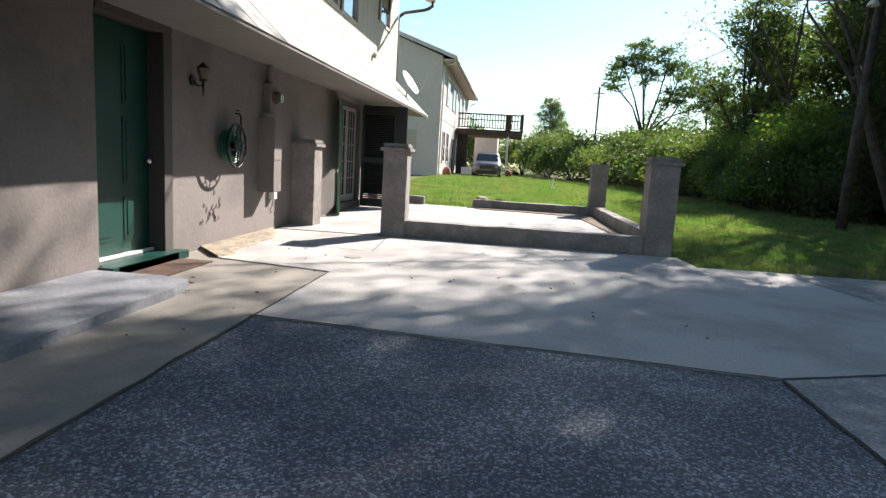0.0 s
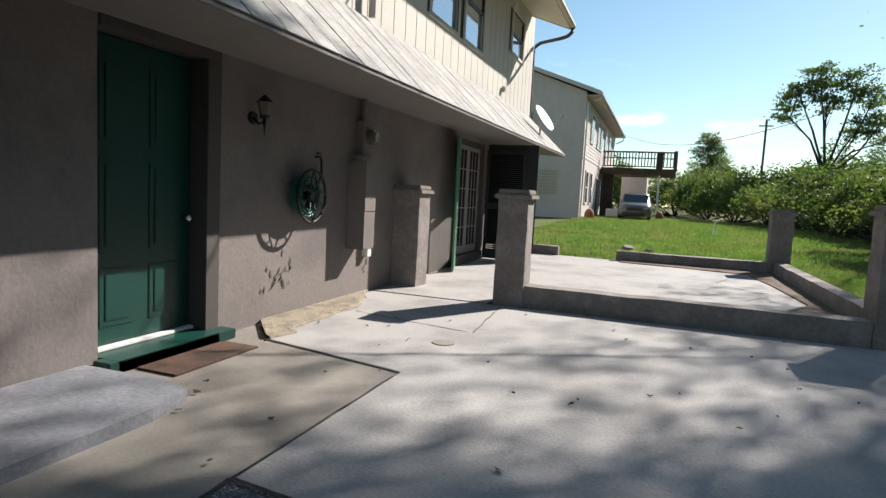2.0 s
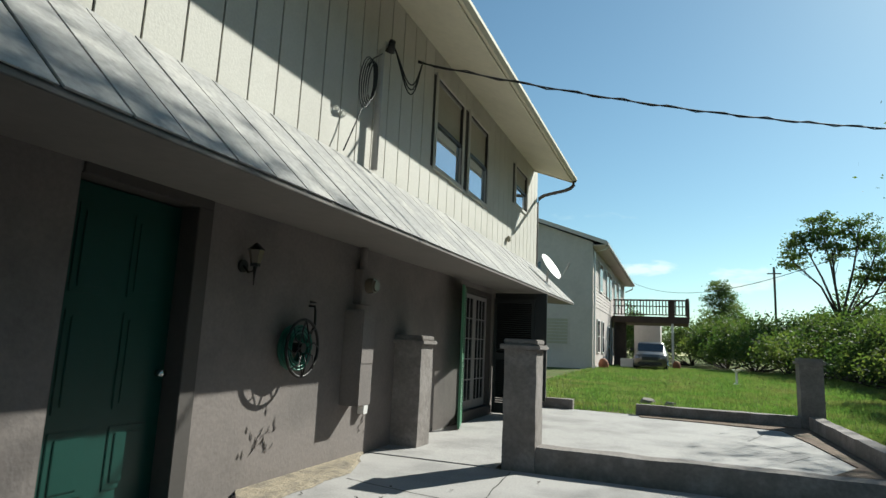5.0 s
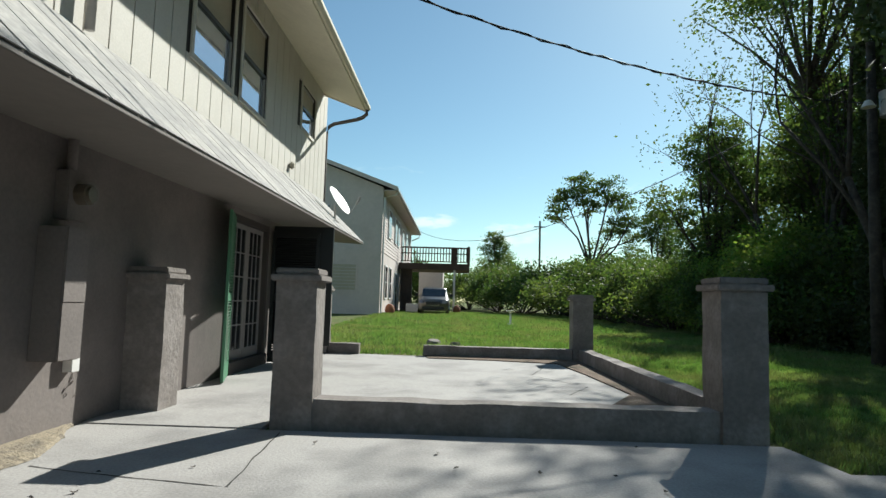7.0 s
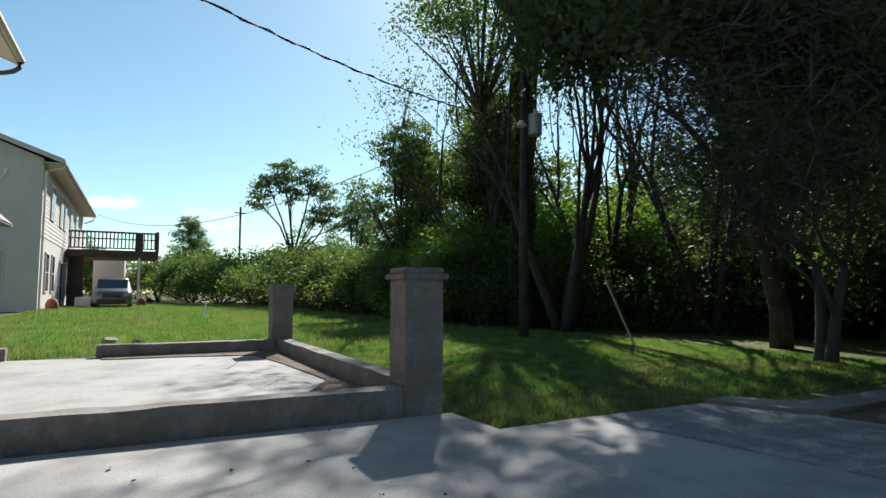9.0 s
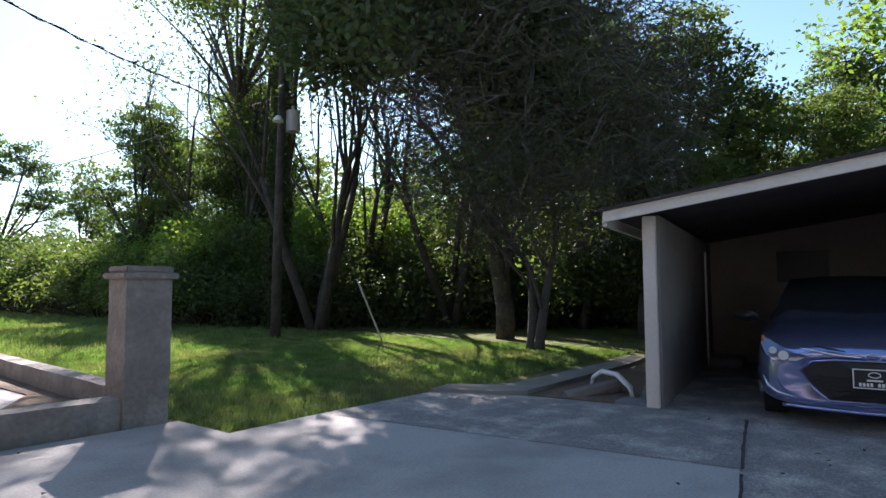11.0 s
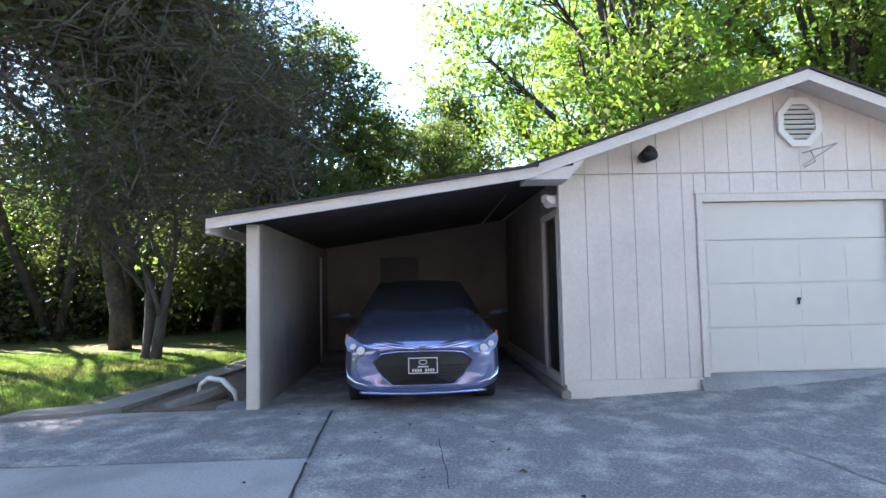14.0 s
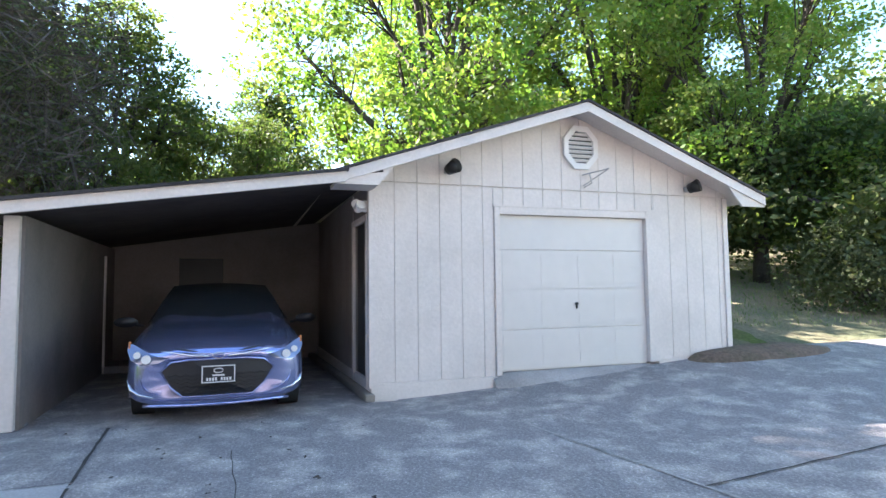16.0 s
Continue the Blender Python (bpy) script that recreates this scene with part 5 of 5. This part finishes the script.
for (x, y, r, l, m_) in ((-3.3, 41.6, 0.32, "terracotta urn by the house corner", BRICKRED), (1.0, 50.2, 0.3, "terracotta pot under the deck", BRICKRED)):
    bm = bmesh.new()
    bmesh.ops.create_uvsphere(bm, u_segments=14, v_segments=10, radius=r)
    for v in bm.verts:
        v.co.z *= 1.35 if v.co.z > 0 else 1.0
    part("urn", bm, m_, label=l, category="urn", smooth=True).location = (x, y, 0.28 + r * 0.9)
part("ac_unit", boxes((-2.75, -1.75, 47.2, 48.0, 0.28, 1.0), bevel=0.03), WHITE, label="white air-conditioning unit beside the neighbouring house", category="air conditioner")
part("shed_wall", boxes((-3.0, -0.5, 66, 72, 0, 4.5), bevel=0.02), NSIDING, label="pale house wall beyond the deck", category="house")
part("bird_bath", disc(disc(disc(bmesh.new(), pose(0, 0, 0.3), 0.05, 0.6, 10), pose(0, 0, 0.62), 0.08, 0.1, 16, 0.22), pose(0, 0, 0.03), 0.14, 0.06, 14), WHITE,
     label="small pale bird bath on the lawn", category="bird bath").location = (3.5, 32.0, 0.22)
part("stones", disc(disc(bmesh.new(), pose(0.3, 20.2, 0.12, 10, 5, 0), 0.25, 0.12, 8, 0.16), pose(0.9, 20.0, 0.10, 0, 5, 40), 0.18, 0.10, 7, 0.12), CONCRETE_OLD, label="loose grey stones in the grass beyond the kerb", category="stone")

# ---- utility pole ----
up_ = thing("utility_pole", pose(POLE[0], POLE[1], 0), "grey wooden utility pole with a transformer and street lamp head", "utility pole")
part("pole", tube(bmesh.new(), [(0, 0, -0.2), (0.08, 0.08, 3), (0.28, 0.28, 7.9)], [0.15, 0.13, 0.10], 10), BARK, up_, smooth=True)
part("transformer", disc(disc(bmesh.new(), pose(0.55, 0.1, 6.3), 0.20, 0.62, 16), pose(0.55, 0.1, 6.68), 0.05, 0.18, 8), GALV, up_, "grey transformer can")
part("lamp_head", disc(bmesh.new(), pose(-0.2, -0.25, 6.15), 0.16, 0.16, 14, 0.07), WHITE, up_, "pale lamp head")
part("crossarm", boxes((0.1, 0.6, 0.16, 0.24, 6.6, 6.68)), BARK, up_)
part("guy_rod", tube(bmesh.new(), [(11.87, 14.76, -0.05), (11.35, 15.2, 1.62)], 0.028, 6), BLIND, label="pale yellowish guy-wire guard leaning from the lawn", category="guy wire")
bm = bmesh.new()
tube(bm, [(11.35, 15.2, 1.62), (POLE[0] + 0.24, POLE[1], 7.6)], 0.008, 4)
tube(bm, hanging((POLE[0], POLE[1], 6.9), (-2.9, 63, 8.2), 2.2), 0.016, 4)
part("far_wire", bm, CABLE, label="thin overhead wires running to the pole", category="cable")
fp = part("far_pole", tube(boxes((13.0, 14.8, 95.95, 96.05, 13.2, 13.35)), [(13.9, 96, -1), (13.9, 96, 14.2)], 0.16, 6), BARK, label="distant utility pole among the trees", category="utility pole")


# ---- trees ----
def branches(rng, base, direction, length, radius, levels, bm, tips, split=3, spread=0.55, lift=0.15, sides=7):
    """A tapering limb with bends that divides; the ends go to tips."""
    p, d = Vector(base), Vector(direction).normalized()
    path, radii, n = [p.copy()], [radius], 4
    for k in range(n):
        d = (d + Vector(rng.normal(0, 0.11, 3)) + Vector((0, 0, lift * 0.25))).normalized()
        p = p + d * length / n
        path.append(p.copy())
        radii.append(radius * (1 - 0.42 * (k + 1) / n))
    tube(bm, path, radii, max(3, sides))
    if levels == 0:
        tips += [path[2], path[3], path[4]]
        return
    if levels == 1:
        tips.append(path[3])
    for j in range(split):
        at = path[4] if j < 2 else path[2 + int(rng.integers(0, 2))]
        side = d.orthogonal().normalized()
        side.rotate(Matrix.Rotation(rng.uniform(0, 2 * math.pi), 3, d))
        branches(rng, at, d + side * spread * rng.uniform(0.7, 1.4) + Vector((0, 0, lift)), length * rng.uniform(0.6, 0.8), radii[-1] * 0.75, levels - 1, bm, tips, split, spread, lift, sides - 2)


def tree(name, seed, height, label, leaf_mat, leaves=9000, leaf=0.16, stems=1, lean=0.1, levels=4, split=3, spread=0.6, trunk=0.2, clump=0.8, bare=0.0, bark=BARK, trunk_len=0.3, lift=0.15, flat=0.7):
    rng = np.random.default_rng(seed)
    t = thing(name, pose(0, 0, 0), label, "tree")
    bm, tips = bmesh.new(), []
    for s in range(stems):
        a = 2 * math.pi * s / stems + rng.uniform(0, 1)
        d = Vector((lean * math.cos(a) * (2 if stems > 1 else 1), lean * math.sin(a) * (2 if stems > 1 else 1), 1))
        branches(rng, (0.12 * math.cos(a) * (stems > 1), 0.12 * math.sin(a) * (stems > 1), -0.15), d, height * trunk_len, trunk, levels, bm, tips, split, spread, lift)
    part("trunk", bm, bark, t, smooth=True)
    tips = np.array([tuple(p) for p in tips])
    keep = tips[rng.random(len(tips)) >= bare]
    if leaves and len(keep):
        c = keep[rng.integers(0, len(keep), leaves)] + rng.normal(0, 1, (leaves, 3)) * clump * np.array([0.5, 0.5, 0.5 * flat])
        c = c[c[:, 2] > 0.25]
        quads("crown", leaf_quads(rng, c, leaf), leaf_mat, t)
    return t


def crowned(name, seed, label, lobes, leaf_mat, clumps, per, leaf, trunk, fork, bark=BARK, spray=0.42):
    """A tree from the lobes of its crown (x, y, z, radius): limbs sweep from the fork to each lobe, twigs to its clumps, and the leaves hang in flat sprays."""
    rng = np.random.default_rng(seed)
    t = thing(name, pose(0, 0, 0), label, "tree")
    bm = bmesh.new()
    tube(bm, [(0, 0, -0.2), (0.05, 0.02, fork * 0.5), (0, 0.05, fork)], [trunk * 1.25, trunk, trunk * 0.8], 9)
    weight = np.array([l[3] ** 2 for l in lobes])
    share = (weight / weight.sum() * clumps).astype(int) + 1
    centres = []
    for (x, y, z, r), n in zip(lobes, share):
        base = Vector((0, 0.05, fork * rng.uniform(0.75, 1.0)))
        mid = base.lerp(Vector((x, y, z)), 0.5) + Vector(rng.normal(0, 0.25, 3)) + Vector((0, 0, 0.08 * (z - fork)))
        end = Vector((x, y, z))
        tube(bm, [base, mid, end, end + Vector((x * 0.1, y * 0.1, r * 0.6))], [trunk * 0.55, trunk * 0.36, trunk * 0.2, 0.02], 6)
        v = rng.normal(size=(n, 3))
        v /= np.linalg.norm(v, axis=1)[:, None]
        pts = v * (rng.uniform(0.25, 1.0, (n, 1)) ** 0.5) * np.array([r, r, r * 0.8]) * rng.uniform(0.8, 1.15, (n, 1)) + np.array([x, y, z])
        for p in pts[::3]:
            a = mid.lerp(end, rng.uniform(0.2, 1.0))
            b = Vector(p)
            tube(bm, [a, a.lerp(b, 0.55) + Vector(rng.normal(0, 0.12, 3)), b], [0.035, 0.02, 0.006], 3)
        centres.append(pts)
    part("trunk", bm, bark, t, smooth=True)
    c = np.concatenate(centres)
    i = rng.integers(0, len(c), clumps * per)
    size = rng.uniform(0.6, 1.4, len(c))[i][:, None] * spray
    quads("crown", leaf_quads(rng, c[i] + rng.normal(0, 1, (len(i), 3)) * size * np.array([0.75, 0.75, 0.32]), leaf), leaf_mat, t)
    return t


def lobed(seed, n, rx, z0, z1, r0, r1):
    """Lobes spread unevenly through a crown that is rx wide from z0 to z1."""
    rng = random.Random(seed)
    out = []
    for k in range(n):
        h = (k + 0.5) / n
        a, w = k * 2.4 + rng.uniform(-0.4, 0.4), rx * math.sin(math.pi * (0.18 + 0.74 * h)) * rng.uniform(0.45, 0.85)
        out.append((w * math.cos(a), w * math.sin(a), z0 + (z1 - z0) * h, rng.uniform(r0, r1)))
    return out


def shrub(name, seed, size, label, leaf_mat, leaves=9000, leaf=0.13, foot=0.0):
    """A dense bush: stems, and leaves gathered on uneven clumps over a rounded volume."""
    rng = np.random.default_rng(seed)
    t = thing(name, pose(0, 0, 0), label, "bush")
    bm = bmesh.new()
    n = 46
    d = rng.normal(size=(n, 3))
    d[:, 2] = np.abs(d[:, 2])
    d /= np.linalg.norm(d, axis=1)[:, None]
    centres = d * np.array(size) * rng.uniform(0.55, 1.0, (n, 1)) + np.array([0, 0, size[2] * 0.12])
    for c in centres[::4]:
        tube(bm, [(0, 0, -0.1), tuple(c * 0.5 + np.array([0, 0, -0.1])), tuple(c)], [0.06, 0.035, 0.012], 4)
    part("stem", bm, BARK, t, kind="stuff")
    i = rng.integers(0, n, leaves)
    v = rng.normal(size=(leaves, 3))
    v /= np.linalg.norm(v, axis=1)[:, None]
    r = rng.uniform(0.22, 0.42, n) * min(size)
    c = centres[i] + v * (r[i] * rng.uniform(0.5, 1.05, leaves))[:, None]
    c[:, 2] = np.abs(c[:, 2])
    c = c[c[:, 2] > foot * rng.uniform(0.3, 1.5, len(c))]
    quads("crown", leaf_quads(rng, c, leaf), leaf_mat, t)
    return t


def place(ob, spots, base=None):
    """The first thing goes to the first spot, copies to the rest: (x, y, scale, turn)."""
    for k, (x, y, s, a) in enumerate(spots):
        m = pose(x, y, ground_height(x, y), 0, 0, a)
        if k == 0:
            ob.scale = (s, s, s)
            ob.location, ob.rotation_euler = m.translation, m.to_euler()
        else:
            c = copy_thing(ob, m)
            c.scale = (s, s, s)


# near trees
ivy = tree("tree", 11, 15, "tall slender tree with an ivy-covered trunk and feathery sparse crown", LEAF, 3500, 0.15, levels=3, split=3, spread=0.5, trunk=0.26, clump=1.2, trunk_len=0.52, lift=0.3, lean=0.02)
rng = np.random.default_rng(3)
h = rng.uniform(0, 13, 16000)
a = rng.uniform(0, 2 * math.pi, 16000)
rr = (0.24 + rng.uniform(0, 0.18, 16000)) * (1.1 - 0.035 * h) + 0.08 * np.sin(h * 2.1 + a)
quads("ivy", leaf_quads(rng, np.stack([rr * np.cos(a) + 0.01 * h, rr * np.sin(a), h], 1), 0.13), LEAF_DARK, ivy)
# leaf mass added above the view to shade the entry walk and asphalt
crown_pts = rng.normal(0, 1, (60, 3)) * np.array([1.2, 2.4, 0.8]) + np.array([-1.5, -1.3, 15.0])
crown_pts[:12] = rng.normal(0, 1, (12, 3)) * np.array([0.7, 1.0, 0.5]) + np.array([-5.1, -0.2, 15.6])     # unseen limb added to shade the wall by the door
# another unseen cluster, to shade the raised pad
crown_pts[12:20] = rng.normal(0, 1, (8, 3)) * np.array([0.6, 0.8, 0.4]) + np.array([-2.8, 0.9, 15.6])
crown_pts[:, 2] = np.maximum(crown_pts[:, 2], 13.2)
bm = bmesh.new()
for c in crown_pts[::3]:
    tube(bm, [(0.1, 0, 10.5), tuple(c * 0.5 + np.array([0, 0, 5.4])), tuple(c)], [0.09, 0.05, 0.015], 5)
part("limb", bm, BARK, ivy, kind="stuff")
i = rng.integers(0, 60, 11000)
quads("upper_crown", leaf_quads(rng, crown_pts[i] + rng.normal(0, 0.5, (11000, 3)), 0.2), LEAF, ivy)
place(ivy, [(12.5, 20.5, 1.0, 0)])
many = tree("tree", 23, 15, "tall multi-stemmed tree with open twisting limbs and sparse leaves", LEAF, 3600, 0.16, stems=4, levels=3, split=3, spread=0.4, trunk=0.17, clump=1.3, trunk_len=0.36, lift=0.35, lean=0.10)
rng = np.random.default_rng(8)
# second leaf mass added above the view, for shade on asphalt and drive
crown_pts = rng.normal(0, 1, (60, 3)) * np.array([1.7, 2.3, 0.8]) + np.array([-0.5, -1.5, 14.8])
crown_pts[:, 2] = np.maximum(crown_pts[:, 2], 13.4)
bm = bmesh.new()
for c in crown_pts[::3]:
    tube(bm, [(0.1, 0, 9.5), tuple(c * 0.5 + np.array([0, 0, 5.0])), tuple(c)], [0.09, 0.05, 0.015], 5)
part("limb", bm, BARK, many, kind="stuff")
i = rng.integers(0, 60, 9000)
quads("upper_crown", leaf_quads(rng, crown_pts[i] + rng.normal(0, 0.5, (9000, 3)), 0.2), LEAF, many)
place(many, [(13.0, 18.9, 1.0, 0), (17.5, 17.0, 1.02, 15), (17.0, 21.5, 1.0, 340), (14.4, 26.6, 1.0, 10)])
bare = tree("tree", 37, 10.0, "broad crabapple-like tree of fine pale twigs with thin foliage", LEAF_DARK, 5000, 0.10, stems=2, levels=6, split=3, spread=0.62, trunk=0.13, clump=0.5, bare=0.3, bark=TWIG, trunk_len=0.2,
            lift=0.12, lean=0.03)
rng = np.random.default_rng(39)
v = rng.normal(size=(9000, 3))
v /= np.linalg.norm(v, axis=1)[:, None]
v = v * rng.uniform(0.35, 1.0, (9000, 1)) ** 0.6 * np.array([4.0, 4.0, 3.7]) + np.array([0, 0, 5.6])
v = v[v[:, 2] > 1.5]
knots = v[rng.integers(0, len(v), 240)]
i = rng.integers(0, 240, 9000)
leaves_at = knots[i] + rng.normal(0, 0.42, (9000, 3))
quads("crown", leaf_quads(rng, leaves_at, 0.10), LEAF_DARK, bare)
q = leaf_quads(rng, v, 0.9, droop=-0.1)
m_ = q.mean(1, keepdims=True)
q[:, 1] = m_[:, 0] + (q[:, 1] - m_[:, 0]) * 0.045
q[:, 3] = m_[:, 0] + (q[:, 3] - m_[:, 0]) * 0.045
quads("twig", q, TWIG, bare)
place(bare, [(12.42, 10.5, 1.0, 40)])
big = tree("tree", 41, 15, "large dark-leaved shade tree", LEAF_DARK, 26000, 0.2, levels=5, split=3, spread=0.55, trunk=0.28, clump=1.2, trunk_len=0.27, lift=0.1, lean=0.04)
place(big, [(14.8, 12.9, 1.0, 0), (19.5, 17.5, 1.0, 140), (17.6, 14.6, 0.8, 60), (27.0, 15.0, 1.1, 250)])
# leafy to the ground at the wood's edge
skirted = tree("tree", 47, 12, "dark broad-leaved tree leafy almost to the ground", LEAF, 30000, 0.2, levels=5, split=3, spread=0.8, trunk=0.22, clump=1.5, trunk_len=0.2, lift=-0.02)
place(skirted, [(20.0, 13.2, 0.85, 0), (22.5, 15.5, 1.0, 130), (26.5, 20.0, 1.2, 180), (15.6, -13.2, 1.05, 200), (31.0, 9.5, 0.9, 90),
                (20.0, -17.5, 1.1, 20), (31.0, -19.5, 1.2, 60)])
oak = crowned("tree", 53, "tall sunlit yellow-green shade tree with spreading limbs", lobed(5, 17, 5.6, 4.6, 15.5, 1.5, 2.4), LEAF_BRIGHT, 900, 36, 0.20, 0.27, 3.4, spray=0.5)
place(oak, [(19.6, -0.6, 1.0, 0), (21.5, -7.8, 1.0, 100), (27.0, -3.0, 1.25, 300), (26.0, -13.0, 1.2, 150), (17.8, -10.6, 0.8, 220)])
slim = crowned("tree", 59, "dark mid-green shade tree with a domed lobed crown", lobed(9, 13, 2.7, 2.2, 9.6, 0.9, 1.5), LEAF, 520, 40, 0.16, 0.17, 2.0, spray=0.36)
place(slim, [(19.9, 9.3, 1.0, 0), (12.9, 31.3, 0.98, 70), (16.2, 28.0, 1.1, 190), (17.2, 9.9, 0.72, 140), (22.5, 7.7, 0.80, 250), (23.8, 5.9, 0.78, 30), (30.5, 6.0, 1.15, 300), (15.8, 36.0, 1.0, 20),
             (19.5, 34.0, 1.3, 110), (24.0, 20.0, 1.2, 30), (6.0, 80.0, 1.0, 20), (20.0, 60.0, 1.0, 50), (26.0, 45.0, 1.3, 130)])
lone = crowned("tree", 67, "tall airy tree with two domed crowns on bare forking limbs", [(-2.6, 0, 11.4, 1.5), (-1.0, 0.6, 12.8, 1.7), (-0.6, -0.8, 10.6, 1.3), (1.7, 0, 12.4, 1.5), (3.1, 0.5, 11.2, 1.4),
                                                                                  (3.6, -0.4, 9.0, 1.3), (2.2, 0.4, 8.6, 1.3), (-3.4, 0.3, 9.8, 1.1), (4.2, 0.2, 7.6, 1.0)], LEAF, 260, 34, 0.26, 0.24, 5.2, spray=0.42)
place(lone, [(14.2, 62.0, 1.0, 0)])
bush = shrub("bush", 71, (2.4, 2.4, 2.6), "dense wild hedge bush with mixed yellow-green leaves", LEAF, 15000, 0.15, foot=0.9)
place(bush, [(11.6, 24.0, 0.95, 0), (12.0, 28.0, 1.05, 50), (11.0, 31.5, 1.15, 110), (10.5, 35.5, 1.2, 160), (10.0, 40.0, 1.3, 210), (9.4, 45.0, 1.4, 260), (8.4, 51.0, 1.5, 310), (7.0, 58.0, 1.6, 0),
             (5.5, 66.0, 1.7, 70), (2.5, 73.0, 1.7, 140), (14.5, 24.5, 1.4, 20), (14.0, 37.0, 1.5, 90), (13.2, 45.0, 1.6, 250), (12.5, 56.0, 1.7, 30), (12.0, 66.0, 1.7, 80)])
dark = shrub("bush", 83, (2.6, 2.6, 2.6), "shaded dark-green woodland undergrowth bush", LEAF_DARK, 11000, 0.16)
place(dark, [(13.6, 22.3, 0.9, 0), (14.6, 30.0, 0.9, 35), (13.6, 33.8, 0.9, 75), (13.0, 40.5, 0.9, 15), (11.6, 48.5, 1.0, 95), (15.2, 26.6, 0.8, 200), (17.0, 20.0, 1.1, 50), (20.0, 17.0, 1.2, 110), (23.5, 16.0, 1.3, 160), (27.5, 16.5, 1.4, 210), (30.0, 20.0, 1.4, 260), (17.6, -15.2, 1.0, 310), (33.0, 15.0, 1.5, 0),
             (36.0, 10.0, 1.6, 140), (26.0, 22.0, 1.8, 200), (20.5, 25.0, 1.8, 250), (13.6, -10.4, 0.75, 20)])
hillbush = shrub("bush", 91, (3.0, 3.0, 2.2), "sunlit yellow-green bush at the top of the bank", LEAF_BRIGHT, 12000, 0.18)
place(hillbush, [(31.0, -21.0, 1.0, 0), (33.5, -23.5, 1.1, 60), (29.0, -25.0, 1.2, 90), (24.0, 11.5, 1.0, 200)])
# the sun's backlight is put into these bushes by their bright leaf colour
glow = shrub("bush", 103, (2.2, 2.2, 3.0), "willowy bush at the edge of the wood, light-green leaves standing for backlight", LEAF_BRIGHT, 14000, 0.13, foot=0.6)
place(glow, [(11.9, 24.6, 1.0, 0), (13.4, 26.8, 1.3, 60), (11.6, 28.4, 0.95, 130), (15.4, 23.6, 1.3, 200), (17.8, 25.5, 1.6, 290), (19.6, 22.2, 1.5, 20)])
# woods behind, out to the horizon
farwood = shrub("tree", 97, (6.0, 6.0, 9.0), "distant mixed green woodland tree", LEAF, 13000, 0.42)
place(farwood, [(38.0, -14.0, 1.2, 0), (36.0, -30.0, 1.2, 60), (42.0, 0.0, 1.2, 120), (44.0, 14.0, 1.2, 180), (40.0, 24.0, 1.2, 240), (36.0, 34.0, 1.1, 300), (32, 44, 1.0, 20), (27.0, 34.0, 0.9, 20),
                (33.0, 24.0, 1.0, 70), (36.0, 9.0, 1.0, 90), (20.0, 84.0, 0.9, 60), (8.0, 92.0, 0.8, 60), (-4.0, 96.0, 0.8, 10), (30.0, 62.0, 1.0, 10)])

# ---- grass ----
def grass(name, n, area, seed, lo, hi, label, keep=lambda x, y: True):
    rng = np.random.default_rng(seed)
    x, y = rng.uniform(area[0], area[1], n), rng.uniform(area[2], area[3], n)
    ok = np.array([keep(a, b) for a, b in zip(x, y)])
    x, y = x[ok], y[ok]
    n = len(x)
    z = np.array([ground_height(a, b) for a, b in zip(x, y)])
    h, a, w = rng.uniform(lo, hi, n), rng.uniform(0, 2 * math.pi, n), rng.uniform(0.004, 0.009, n) * (1 + hi * 4)
    lean = rng.normal(0, 0.35, (n, 2)) * h[:, None]
    c, s = np.cos(a) * w, np.sin(a) * w
    v = np.stack([np.stack([x - c, y - s, z - 0.01], 1), np.stack([x + c, y + s, z - 0.01], 1),
                  np.stack([x + c * 0.3 + lean[:, 0], y + s * 0.3 + lean[:, 1], z + h], 1), np.stack([x - c * 0.3 + lean[:, 0], y - s * 0.3 + lean[:, 1], z + h], 1)], 1)
    quads(name, v, GRASS, kind="stuff", label=label)


def lawn_near(x, y):
    if y < 8.7 + 0.0 * x and x < 6.9:
        return False
    if x < 3.95 and y < 17.5:
        return False
    if x > 6.8 and y < 8.2:
        return False
    if x > 12.2 and y < 8.4:
        return False
    return not (y < 9.5 and x < 3.95 + (9.5 - y) * 0.05)


grass("grass_near", 110000, (3.9, 13.5, 8.6, 17.5), 1, 0.03, 0.085, "short bright lawn grass blades", lawn_near)
grass("grass_far", 90000, (-4.0, 13.0, 17.4, 30.0), 2, 0.04, 0.13, "lawn grass blades beyond the patio", lawn_near)
grass("grass_far", 60000, (-4.0, 12.0, 30.0, 52.0), 3, 0.06, 0.18, "lawn grass blades near the neighbouring house", lawn_near)
grass("grass_hill", 9000, (12.0, 26.0, -16.0, -4.2), 4, 0.04, 0.12, "grass on the slope beside the garage")
